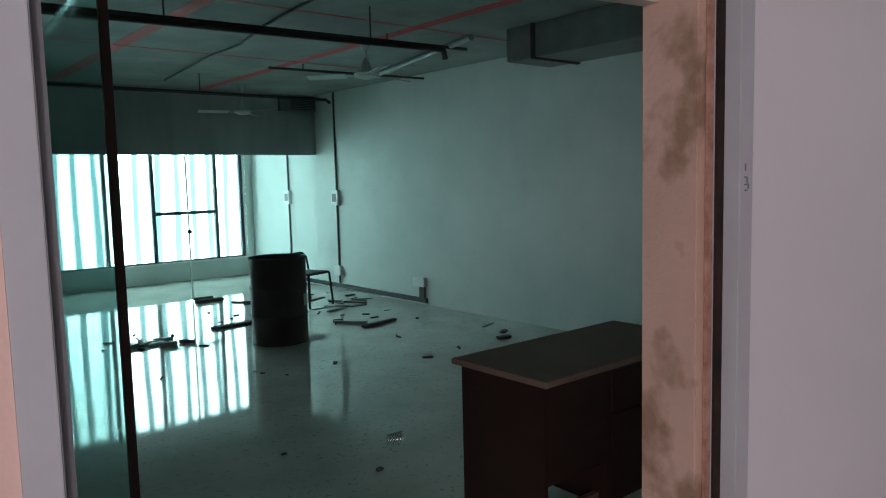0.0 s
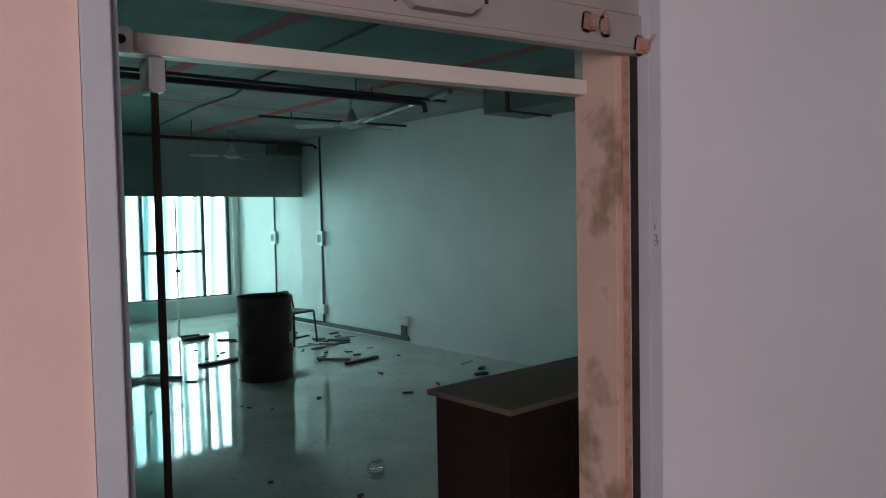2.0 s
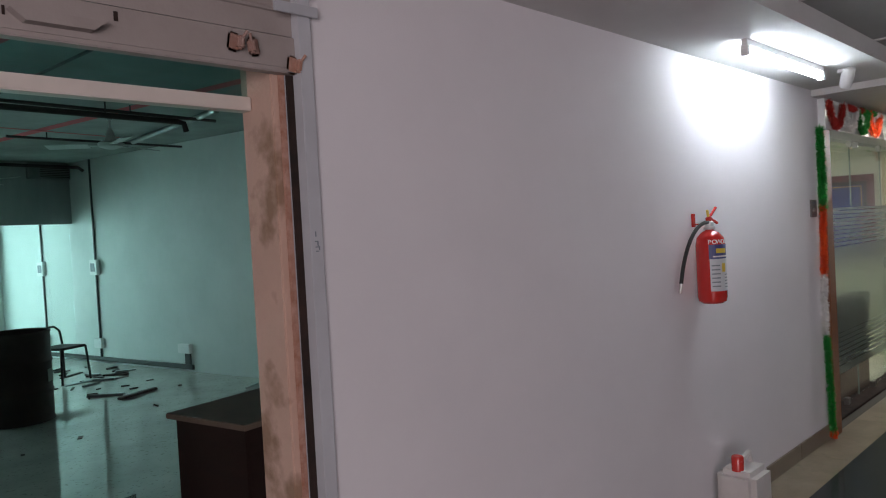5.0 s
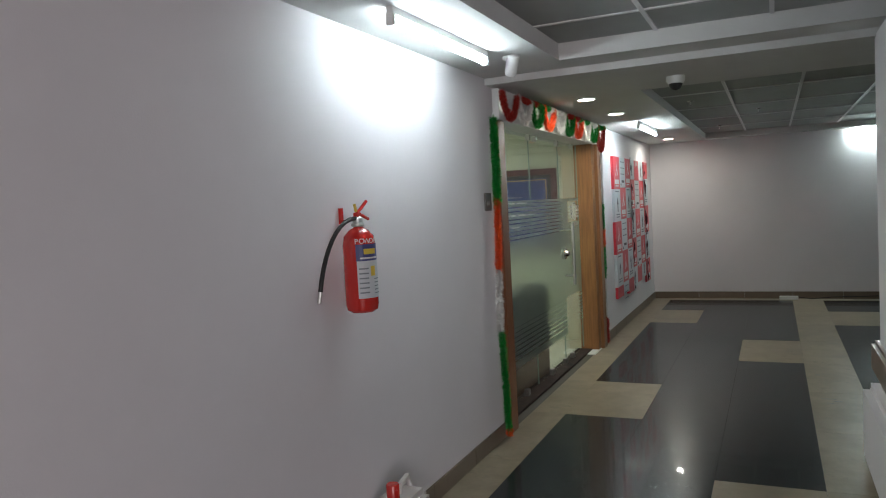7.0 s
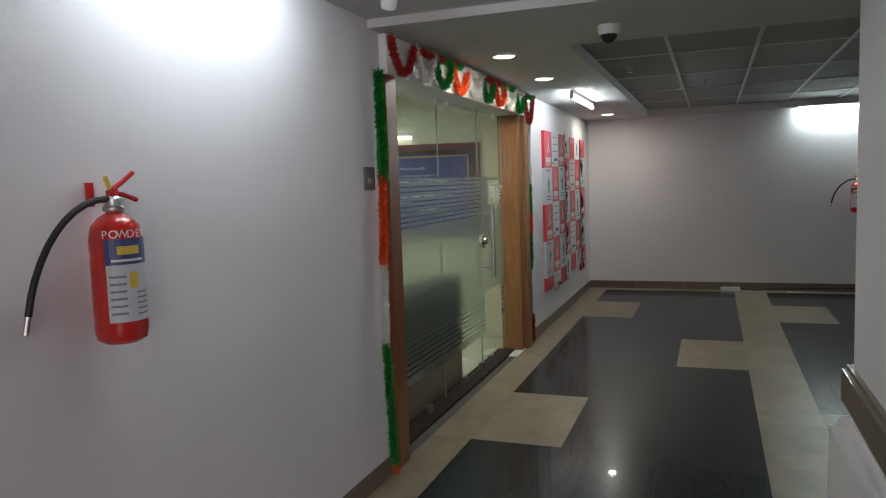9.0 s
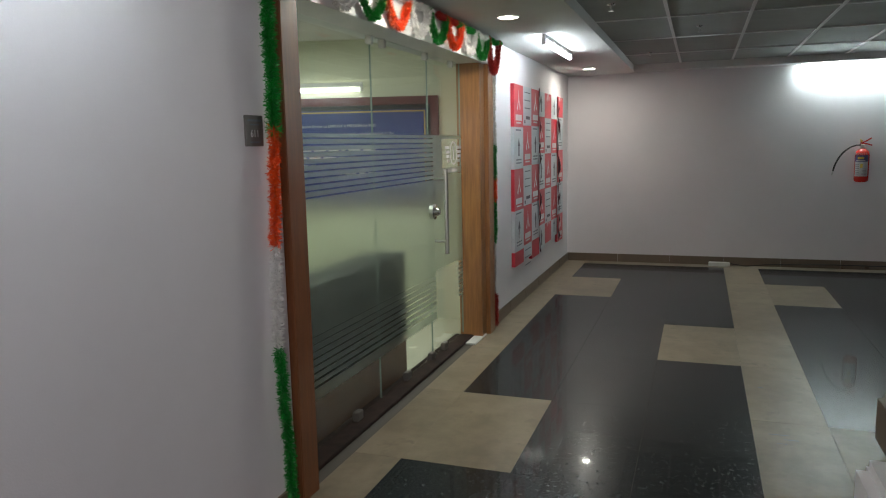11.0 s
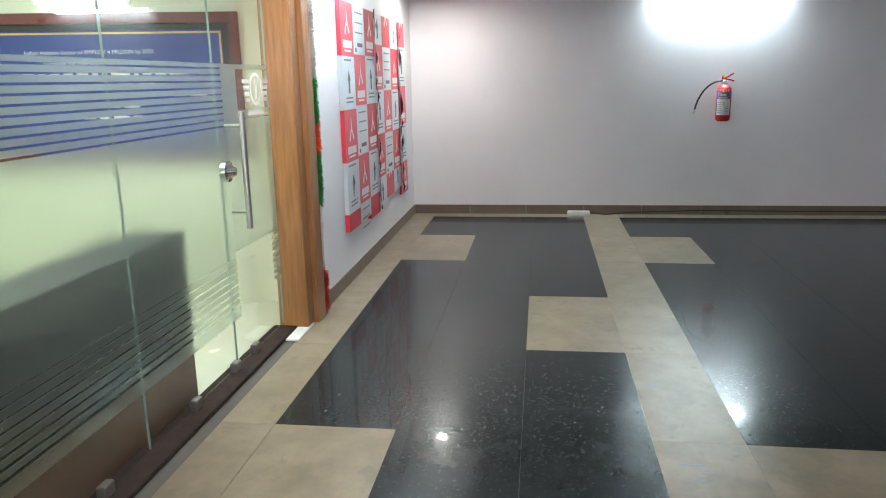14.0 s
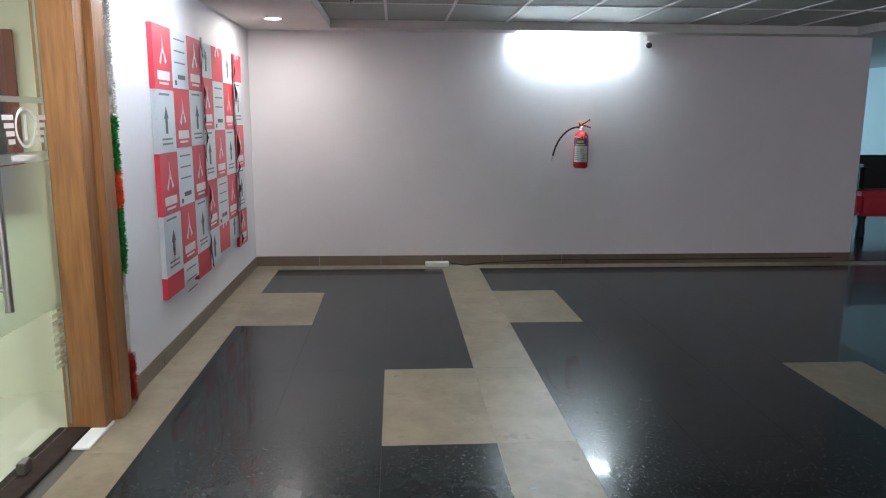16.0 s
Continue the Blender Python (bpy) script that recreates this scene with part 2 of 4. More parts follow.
# ---- mesh helpers ----
def box(bm, x0, x1, y0, y1, z0, z1, bevel=0.0):
    b = bmesh.new() if bevel else bm
    v = [b.verts.new((x, y, z)) for z in (z0, z1) for y in (y0, y1) for x in (x0, x1)]
    for f in ((0, 2, 3, 1), (4, 5, 7, 6), (0, 1, 5, 4), (2, 6, 7, 3), (0, 4, 6, 2), (1, 3, 7, 5)):
        b.faces.new([v[i] for i in f])
    if bevel:
        bmesh.ops.bevel(b, geom=list(b.edges), offset=bevel, segments=2, affect="EDGES")
        join(bm, b)
    return bm


def join(bm, other, m=None):
    if m is not None:
        bmesh.ops.transform(other, matrix=m, verts=other.verts)
    me = bpy.data.meshes.new("join")
    other.to_mesh(me)
    other.free()
    bm.from_mesh(me)
    bpy.data.meshes.remove(me)
    return bm


def boxes(*rows, bevel=0.0):
    bm = bmesh.new()
    for r in rows:
        box(bm, *r, bevel=bevel)
    return bm


def lathe(profile, steps=28, x=0.0, y=0.0):
    """A turned body from (radius, height) pairs."""
    bm = bmesh.new()
    rings = [[bm.verts.new((x + r * math.cos(2 * math.pi * i / steps), y + r * math.sin(2 * math.pi * i / steps), z)) for i in range(steps)] for r, z in profile]
    for lo, hi in zip(rings, rings[1:]):
        for i in range(steps):
            bm.faces.new((lo[i], lo[(i + 1) % steps], hi[(i + 1) % steps], hi[i]))
    bm.faces.new(rings[0][::-1]), bm.faces.new(rings[-1])
    return bm


def rod(points, radius, steps=10):
    """A round bar along points."""
    bm = bmesh.new()
    pts = [Vector(p) for p in points]
    rings, s = [], None
    for i, p in enumerate(pts):
        d = (pts[min(i + 1, len(pts) - 1)] - pts[max(i - 1, 0)]).normalized()
        s = d.cross(Vector((0, 0, 1)) if abs(d.z) < 0.9 else Vector((1, 0, 0))) if s is None else s - d * s.dot(d)
        s.normalize()
        u = s.cross(d)
        rings.append([bm.verts.new(p + radius * (math.cos(2 * math.pi * k / steps) * s + math.sin(2 * math.pi * k / steps) * u)) for k in range(steps)])
    for lo, hi in zip(rings, rings[1:]):
        for k in range(steps):
            bm.faces.new((lo[k], lo[(k + 1) % steps], hi[(k + 1) % steps], hi[k]))
    bm.faces.new(rings[0][::-1]), bm.faces.new(rings[-1])
    return bm


def prism(outline, y0, y1):
    """A plate cut to an (x, z) outline, from y0 to y1."""
    bm = bmesh.new()
    front, back = [bm.verts.new((x, y0, z)) for x, z in outline], [bm.verts.new((x, y1, z)) for x, z in outline]
    bm.faces.new(front), bm.faces.new(back[::-1])
    for i in range(len(outline)):
        j = (i + 1) % len(outline)
        bm.faces.new((front[j], front[i], back[i], back[j]))
    return bm


def mesh_of(name, bm, mat, smooth=False):
    bmesh.ops.recalc_face_normals(bm, faces=bm.faces)
    me = bpy.data.meshes.new(name)
    bm.to_mesh(me)
    bm.free()
    me.materials.append(mat)
    if smooth:
        me.shade_smooth()
        me.set_sharp_from_angle(angle=radians(40))
    return me


def part(name, bm, mat, parent=None, label="", smooth=False):
    ob = new(name, mesh_of(name, bm, mat, smooth))
    ob.parent = parent
    return tagged(ob, label)


def thing(name, label, category, at=(0, 0, 0), rz=0, group=""):
    ob = new(name)
    ob.matrix_basis = pose(*at, 0, 0, rz)
    return tagged(ob, label, category, group)


def structure(name, bm, mat, label, category):
    return tagged(part(name, bm, mat), label, category, kind="structure")


# ---- the setting ----
WY, T = 1.02, 0.2                     # corridor wall face and its thickness
FARX, SOUTH, WEST, EAST = 13.32, -8.5, -3.0, 20.0
RX, RY, RZ = 6.26, 12.5, 2.95         # bare room: side wall, window wall, slab
RW = -1.2                             # bare room: other side wall
CZ, NZ = 2.42, 2.465                   # corridor ceilings, far and near

wall = structure("wall_corridor", boxes((1.97, 6.3, WY, WY + T, 0, 2.98)), M_WALL, "smooth white painted corridor wall with slight patchiness", "wall")
structure("wall_over_shutter", boxes((0.64, 1.97, WY, WY + T, 2.42, 2.98)), M_WALL, "white wall above the shutter opening", "wall")
structure("wall_over_door", boxes((6.3, 9.48, WY, WY + T, 2.25, 2.62)), M_WALL, "white wall above the office door", "wall")
structure("wall_corridor_east", boxes((9.48, FARX, WY, WY + T, 0, 2.62)), M_WALL, "white corridor wall carrying printed sheets", "wall")
structure("wall_corridor_west", boxes((WEST, 0.586, WY, WY + T, 0, 2.98)), M_PINKWALL, "salmon pink plastered wall beside the shutter opening", "wall")
structure("wall_far", boxes((FARX, FARX + 0.2, -5.52, WY + T, 0, 2.62)), M_WALL, "plain white painted wall at the corridor end", "wall")
structure("wall_south", boxes((WEST, EAST, SOUTH - 0.2, SOUTH, 0, 2.7)), M_WALL, "plain white lobby wall", "wall")
structure("wall_west", boxes((WEST - 0.2, WEST, SOUTH, WY + T, 0, 2.7)), M_WALL, "plain white lobby wall", "wall")
structure("wall_east", boxes((EAST, EAST + 0.2, SOUTH, WY + 3, 0, 2.7)), M_WALL, "plain white wall of the side lobby", "wall")
structure("wall_east_north", boxes((FARX + 0.2, EAST, WY, WY + 0.2, 0, 2.7)), M_WALL, "plain white wall of the side lobby", "wall")

# ceilings: near strip, step, far soffit, and two sunken panels of grey tiles
ceil = boxes((WEST, 6.18, 0.43, WY, NZ, NZ + 0.1), (5.9, 6.18, -0.9, 0.43, NZ, NZ + 0.1), (6.18, 7.24, SOUTH, WY, CZ, CZ + 0.3), (7.24, FARX, 0.17, WY, CZ, CZ + 0.2),
             (13.08, FARX, SOUTH, 0.17, CZ, CZ + 0.2), (7.24, 13.08, SOUTH, -5.2, CZ, CZ + 0.2), (FARX, EAST, SOUTH, WY, CZ, CZ + 0.2), (WEST, 6.18, SOUTH, -4.5, NZ, NZ + 0.1), (5.9, 6.18, -4.5, -0.9, NZ, NZ + 0.1))
structure("ceiling", ceil, M_CEIL, "white gypsum board ceiling with stepped soffit", "ceiling")
structure("ceiling_panels", boxes((WEST, 5.9, -4.5, 0.43, 2.565, 2.64), (7.24, 13.08, -5.2, 0.17, 2.5, 2.6)), M_PANEL, "grey mineral fibre ceiling tiles in a sunken field", "ceiling")
bars = bmesh.new()
for y in (-0.38, -0.96, -1.56, -2.15, -2.75, -3.35, -3.95, -4.55):
    box(bars, 7.24, 13.08, y - 0.012, y + 0.012, 2.492, 2.502)
for x in (8.4, 9.6, 10.8, 12.0):
    box(bars, x - 0.012, x + 0.012, -5.2, 0.17, 2.493, 2.503)
for x in (-1.8, -0.6, 0.6, 1.8, 3.0, 4.2, 5.4):
    box(bars, x - 0.012, x + 0.012, -4.5, 0.43, 2.558, 2.568)
for y in (-0.14, -0.74, -1.34):
    box(bars, WEST, 5.9, y - 0.012, y + 0.012, 2.557, 2.567)
structure("ceiling_grid", bars, M_TBAR, "white metal grid between the ceiling tiles", "ceiling")

# bare room shell
structure("wall_room_south", boxes((-3.2, 0.64, WY + T + 0.004, WY + T + 0.05, 0, RZ), (1.99, 6.36, WY + T + 0.004, WY + T + 0.05, 0, RZ), (0.64, 1.99, WY + T + 0.004, WY + T + 0.05, 2.42, RZ)), M_ROOMWALL, "inner face of the shopfront wall", "wall")
structure("room_ceiling", boxes((-6, 6.38, WY + 0.06, 14.5, RZ, RZ + 0.2)), M_SLAB, "raw stained concrete ceiling slab", "ceiling")
structure("room_floor", boxes((-6, 6.38, WY + 0.06, 14.5, -0.1, 0.001)), M_ROOMFLOOR, "dusty glossy cream tiled floor of the bare room", "floor")
made = {o.name for o in scene.objects}
structure("wall_room_east", boxes((RX, RX + 0.12, 0.42, RY, 0, RZ)), M_ROOMWALL, "bare painted side wall of the empty room", "wall")
structure("wall_room_west", boxes((RW - 0.12, RW, 1.8, RY, 0, RZ)), M_ROOMWALL, "bare painted side wall of the empty room", "wall")
structure("soffit_beam", boxes((RW, RX, 10.2, 10.36, 2.05, RZ)), M_SOFFIT, "grey unpainted board bulkhead with taped joints", "bulkhead")
structure("wall_window", boxes((RW, 2.2, RY, RY + 0.2, 0, RZ), (2.2, 6.08, RY, RY + 0.2, 0, 0.31), (2.2, 6.08, RY, RY + 0.2, 2.5, RZ), (6.08, RX + 0.12, RY, RY + 0.2, 0, RZ)), M_ROOMWALL, "white window wall with a low sill", "wall")
set_askew(made)

# corridor floor: border, granite and beige tiles
XS = [-3.0, -1.5, -0.45, 0.6, 1.65, 2.7, 3.75, 4.8, 5.82, 6.87, 7.91, 8.95, 10.03, 11.05, 12.1, 13.11, FARX, 14.4, 15.5, 16.6, 17.7, 18.8, 20.0]
YS = [WY, 0.757, 0.188, -0.38, -0.942, -1.335, -1.91, -2.42, -2.96, -3.5, -4.08, -4.65, -5.22, -5.8, -6.4, -7.0, -7.7, SOUTH]
PALE = {(1, 9), (1, 13), (3, 11), (3, 7), (5, 13), (5, 9), (5, 8), (8, 11), (8, 10), (1, 4), (5, 4)}
floor = structure("floor", boxes((WEST, EAST, SOUTH, WY + 0.3, -0.1, -0.004)), M_JOINT, "polished floor of dark granite and beige tiles", "floor")
tile_meshes = {}
rest = {True: bmesh.new(), False: bmesh.new()}
for i in range(len(XS) - 1):
    for j in range(len(YS) - 1):
        pale = j in (0, 4) or XS[i] == 13.11 or (j, i) in PALE
        w, d = XS[i + 1] - XS[i], YS[j] - YS[j + 1]
        x, y = XS[i], YS[j + 1]
        g = 0.0008
        if 1 <= i <= 16 and j <= 12:
            key = (round(w, 3), round(d, 3), pale)
            if key not in tile_meshes:
                tile_meshes[key] = mesh_of("tile", boxes((g, w - g, g, d - g, -0.02, 0.0)), M_BEIGE if pale else M_GRANITE)
            t = new("tile", tile_meshes[key])
            t.location, t.parent = (x, y, 0), floor
        else:
            box(rest[pale], x + g, x + w - g, y + g, y + d - g, -0.02, 0.0)
tagged(part("far_tiles", rest[True], M_BEIGE, floor), kind="stuff")
tagged(part("far_tiles", rest[False], M_GRANITE, floor), kind="stuff")

for x, y, l, w in ((7.72, -1.12, 0.1, 0.006), (7.66, -1.16, 0.07, 0.006), (7.6, -1.1, 0.05, 0.005), (8.5, -1.05, 0.03, 0.012)):
    part("scuff", boxes((x, x + w, y, y + l, 0.0, 0.0008)), M_INK, floor)

# skirting tiles along the walls
skirt = structure("baseboard", boxes((2.0, 2.004, WY - 0.004, WY - 0.001, 0, 0.02)), M_SKIRT, "brown polished tile skirting", "skirting")
run = [(2.0, 6.28), (9.52, FARX - 0.012)]
for a, b in run:
    n = max(1, round((b - a) / 0.6))
    for k in range(n):
        part("skirting_tile", boxes((a + (b - a) * k / n + 0.001, a + (b - a) * (k + 1) / n - 0.001, WY - 0.012, WY - 0.001, 0.0, 0.105), bevel=0.002), M_SKIRT, skirt)
for k in range(10):
    a, b = -5.52 + k * 0.653, -5.52 + (k + 1) * 0.653
    part("skirting_tile", boxes((FARX - 0.012, FARX - 0.001, a + 0.001, b - 0.001, 0.0, 0.105), bevel=0.002), M_SKIRT, skirt)

# pier at the corridor's other side, with a brown moulding over a white plinth
pier = tagged(part("wall_pier", boxes((3.2, 6.28, -3.2, -1.25, 0, NZ), bevel=0.03), M_WALL), "white painted pier with rounded edges", "wall", kind="structure")
mould = bmesh.new()
box(mould, 3.1, 6.33, -3.3, -1.21, 0.55, 0.73, bevel=0.02)
part("moulding", mould, M_SKIRT, pier, "brown tiled moulding")
part("plinth", boxes((3.2, 6.4, -3.3, -1.17, 0.0, 0.47), bevel=0.04), M_WALL, pier, "white plinth")

# ---- shutter opening ----
part("jamb", boxes((1.86, 1.968, 1.062, 1.225, 0, 2.42), bevel=0.004), M_PLASTER, wall, "bare pink plaster jamb with damp stains")
part("slot", boxes((1.902, 1.925, 1.046, 1.061, 0, 2.42)), M_DARK, wall, "dark shutter slot")
part("rusty_edge", boxes((1.88, 1.901, 1.052, 1.061, 0, 2.3), bevel=0.003), M_RUST, wall, "rusty steel edge strip")

guides = thing("shutter_guide", "grey painted steel guide channel of the rolling shutter", "shutter guide")
part("channel", boxes((1.925, 1.968, 1.006, 1.06, 0, 2.3), (1.90, 1.926, 1.05, 1.06, 0, 2.3), bevel=0.002), M_GUIDE, guides)
part("flared_top", prism([(1.925, 2.3), (1.97, 2.3), (1.985, 2.37), (1.965, 2.41), (1.935, 2.4)], 0.998, 1.006), M_GUIDE, guides)
part("stop_lug", boxes((1.84, 1.985, 0.99, 0.998, 2.245, 2.275), bevel=0.002), M_GUIDE, guides)
guide2 = thing("shutter_guide", "grey painted steel guide channel of the rolling shutter", "shutter guide")
part("channel", boxes((0.587, 0.635, 1.0, 1.06, 0, 2.42), bevel=0.002), M_GUIDE, guide2)
part("inner_flange", boxes((0.636, 0.648, 1.02, 1.22, 0, 2.42), bevel=0.002), M_GUIDE, guide2)

shutter = thing("rolling_shutter", "raised rolling steel shutter with perforated slats and a rusty bottom rail", "shutter")
rail = part("bottom_rail", boxes((0.65, 1.93, 1.03, 1.05, 2.1, 2.19), (0.65, 1.93, 1.022, 1.06, 2.086, 2.099), bevel=0.003), M_SHUTTER, shutter)
grip = bmesh.new()
join(grip, prism([(1.2, 2.142), (1.4, 2.142), (1.37, 2.118), (1.23, 2.118)], 1.0, 1.03))
part("pull_handle", grip, M_SHUTTER, rail)
for x0, x1, z0, z1 in ((1.17, 1.2, 2.168, 2.176), (1.192, 1.198, 2.13, 2.15), (1.425, 1.435, 2.155, 2.178)):
    part("bolt_slot", boxes((x0, x1, 1.0285, 1.0297, z0, z1)), M_DARK, rail)
part("lock_rod", rod([(0.825, 1.022, 2.152), (0.885, 1.022, 2.152)], 0.003, 6), M_DARK, rail)
for x, z, mirror in ((0.68, 2.11, 1), (0.815, 2.15, 1), (0.885, 2.15, -1), (1.73, 2.15, 1), (1.79, 2.145, -1), (1.91, 2.11, 1)):
    bm = boxes((-0.017, 0.017, -0.012, 0.0, -0.026, 0.026), bevel=0.006)
    join(bm, boxes((0.004, 0.024, -0.03, -0.008, -0.02, 0.018), bevel=0.006))
    join(bm, rod([(0.016, -0.028, 0.014), (0.022, -0.036, 0.03)], 0.004, 6))
    bmesh.ops.transform(bm, matrix=pose(x, 1.031, z, 0, 10 * mirror, 0) @ Matrix.Diagonal((mirror, 1, 1, 1)), verts=bm.verts)
    part("lock_lug", bm, M_RUST if x in (0.68, 1.91) else M_LUG, rail)
for k in range(4):
    z = 2.194 + k * 0.075
    bm = bmesh.new()
    join(bm, prism([(0.65, z), (1.93, z), (1.93, z + 0.07), (0.65, z + 0.07)], 1.04, 1.05))
    join(bm, rod([(0.65, 1.04, z + 0.072), (1.93, 1.04, z + 0.072)], 0.009, 8))
    part("slat", bm, M_SHUTTER, shutter, smooth=True)
part("hood", boxes((0.3, 2.15, 0.855, 1.015, 2.36, 2.464), bevel=0.01), M_SHUTTER, shutter, "steel shutter hood")

for x0, x1, z0, z1 in ((1.94, 1.944, 1.625, 1.64), (1.938, 1.948, 1.61, 1.613), (1.946, 1.95, 1.598, 1.612), (1.939, 1.949, 1.594, 1.597), (1.95, 1.954, 1.586, 1.598), (1.94, 1.95, 1.582, 1.585)):
    part("pencil_mark", boxes((x0, x1, 1.0045, 1.0055, z0, z1)), M_INK, guides)

# header bar, fixed fanlight and open glass leaf
bar = thing("door_header_bar", "cream steel header bar across the glass doorway", "door frame")
part("bar", boxes((0.649, 1.858, 1.165, 1.215, 2.0, 2.04), bevel=0.003), M_HEADBAR, bar)
part("fanlight", boxes((0.649, 1.858, 1.186, 1.196, 2.041, 2.41)), M_LEAF, bar, "greenish fanlight pane")
part("wall_clip", boxes((0.65, 0.69, 1.15, 1.166, 1.995, 2.045), bevel=0.004), M_ZINC, bar, "bright steel patch fitting")
bolt = lathe([(0.009, 0), (0.009, 0.004), (0.005, 0.005)], 14)
bmesh.ops.transform(bolt, matrix=pose(0.668, 1.15, 2.02, 90), verts=bolt.verts)
part("bolt", bolt, M_DARK, bar)
leaf = thing("glass_door", "open frameless greenish glass door with dark edge seal", "door", at=(0.735, 1.2, 0), rz=97)
pane = part("pane", boxes((0.012, 0.85, -0.006, 0.006, 0.02, 1.95)), M_LEAF, leaf)
pane.visible_shadow = False
part("edge_seal", boxes((0.0, 0.012, -0.007, 0.007, 0.02, 1.95), bevel=0.002), M_DARK, leaf, "dark edge seal")
part("top_patch", boxes((-0.02, 0.05, -0.016, 0.016, 1.93, 1.998), bevel=0.004), M_ZINC, leaf, "bright steel top patch fitting")
part("bottom_patch", boxes((-0.01, 0.15, -0.014, 0.014, 0.0, 0.05), bevel=0.004), M_STEEL, leaf, "steel bottom patch fitting")

# window of the bare room
made = {o.name for o in scene.objects}
win = structure("window_1", boxes((2.2, 6.08, RY + 0.02, RY + 0.08, 0.31, 0.36), (2.2, 6.08, RY + 0.02, RY + 0.08, 2.45, 2.5)), M_ALU, "tall aluminium window with an opening light", "window")
for x in (2.22, 3.0, 3.75, 4.5, 5.58, 6.05):
    part("mullion", boxes((x - 0.03, x + 0.03, RY + 0.01, RY + 0.09, 0.361, 2.449), bevel=0.004), M_ALU, win)
part("transom", boxes((4.53, 5.55, RY + 0.012, RY + 0.088, 1.13, 1.19), bevel=0.004), M_ALU, win)
part("window_sill", boxes((2.2, 6.08, RY - 0.05, RY + 0.018, 0.31, 0.335), bevel=0.004), M_WHITE, win)
p = part("pane", boxes((2.2, 6.08, RY + 0.045, RY + 0.053, 0.36, 2.45)), M_GLASS, win)
p.visible_shadow = False
# sheeting outside the window; its emission stands in for the daylight
m = bpy.data.materials.new("glowing_sheeting")
m.use_nodes = True
nt = m.node_tree
co, wv, rp = nt.nodes.new("ShaderNodeTexCoord"), nt.nodes.new("ShaderNodeTexWave"), nt.nodes.new("ShaderNodeValToRGB")
mp = nt.nodes.new("ShaderNodeMapping")
mp.inputs["Scale"].default_value = (1, 1, 0.12)
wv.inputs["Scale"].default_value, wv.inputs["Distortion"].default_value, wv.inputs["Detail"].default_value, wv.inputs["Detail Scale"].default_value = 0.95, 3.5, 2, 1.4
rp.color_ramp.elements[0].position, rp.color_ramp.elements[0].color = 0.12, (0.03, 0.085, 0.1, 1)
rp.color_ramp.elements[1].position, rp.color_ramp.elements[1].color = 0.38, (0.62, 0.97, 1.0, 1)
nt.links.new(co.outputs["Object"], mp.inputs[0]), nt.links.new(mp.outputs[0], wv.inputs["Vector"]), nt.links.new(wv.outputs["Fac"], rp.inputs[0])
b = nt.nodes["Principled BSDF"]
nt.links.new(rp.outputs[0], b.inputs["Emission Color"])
# the sheeting itself glows and lights the bare room
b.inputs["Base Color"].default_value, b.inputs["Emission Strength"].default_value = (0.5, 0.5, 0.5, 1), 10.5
structure("backdrop", boxes((-2, 9, RY + 1.2, RY + 1.25, -0.5, 4.5)), m, "glowing white sheeting standing in for daylight outside the window", "backdrop")

# frameless glass partition under the bulkhead
part_glass = thing("glass_partition", "frameless clear glass partition with an ajar door", "partition")
for x0, x1 in ((RW, 1.2), (1.206, 3.3), (3.306, 4.23), (5.1, RX)):
    p = part("pane", boxes((x0, x1 - 0.006, 10.28, 10.29, 0.01, 2.05)), M_GLASS, part_glass)
    p.visible_shadow = False
p = part("door_leaf", boxes((4.236, 5.094, 10.28, 10.29, 0.02, 2.04)), M_GLASS, part_glass)
p.visible_shadow = False
part("edge_strip", boxes((4.222, 4.24, 10.27, 10.3, 0.02, 2.04)), M_WHITE, part_glass, "pale polished edge")
part("floor_lock", boxes((4.25, 4.52, 10.26, 10.31, 0.0, 0.04), bevel=0.006), M_IRON, part_glass, "dark bottom patch")
part("lock", lathe([(0.03, -0.02), (0.03, 0.02)], 14, 0, 0), M_IRON, part_glass).matrix_basis = pose(4.24, 10.285, 0.98, 90)

# ---- bare room: services ----
def pipe(label, pts, r, mat=None):
    ob = tagged(part("ceiling_pipe", rod(pts, r), mat or M_IRON, smooth=True), label, "pipe")
    return ob


def hangers(ob, pts, z):
    for p_ in pts:
        part("hanger", rod([(*p_, z), (*p_, RZ)], 0.006, 6), M_IRON, ob)


q = pipe("black iron sprinkler pipe hung below the slab", [(RW, 5.4, 2.68), (4.3, 4.85, 2.68), (4.36, 4.84, 2.67), (4.38, 4.84, 2.6)], 0.024)
hangers(q, [(0.5, 5.18), (2.2, 5.11), (3.7, 4.92)], 2.69)
q = pipe("black iron sprinkler pipe hung below the slab", [(RW, 8.9, 2.72), (5.6, 8.75, 2.72), (5.66, 8.75, 2.68)], 0.022)
hangers(q, [(0.5, 8.87), (3.9, 8.8)], 2.72)
q = pipe("thin dark pipe under the slab", [(RW, 6.1, 2.88), (5.3, 5.6, 2.88)], 0.016)
hangers(q, [(0.5, 5.96), (4.4, 5.67)], 2.88)
q = pipe("thin dark pipe under the slab", [(4.2, 7.6, 2.88), (6.2, 7.4, 2.88)], 0.014)
hangers(q, [(4.6, 7.56)], 2.88)
q = pipe("looped grey cable conduit clipped to the slab", [(3.0, 3.2, 2.925), (3.15, 4.6, 2.92), (3.3, 5.9, 2.925), (3.42, 6.6, 2.9), (3.5, 7.6, 2.925), (3.7, 9.4, 2.925)], 0.012, M_CONDUIT)
q2 = pipe("pale ceiling pipe beside the duct", [(5.0, 5.2, 2.9), (5.6, 7.6, 2.9)], 0.03, M_GALV)
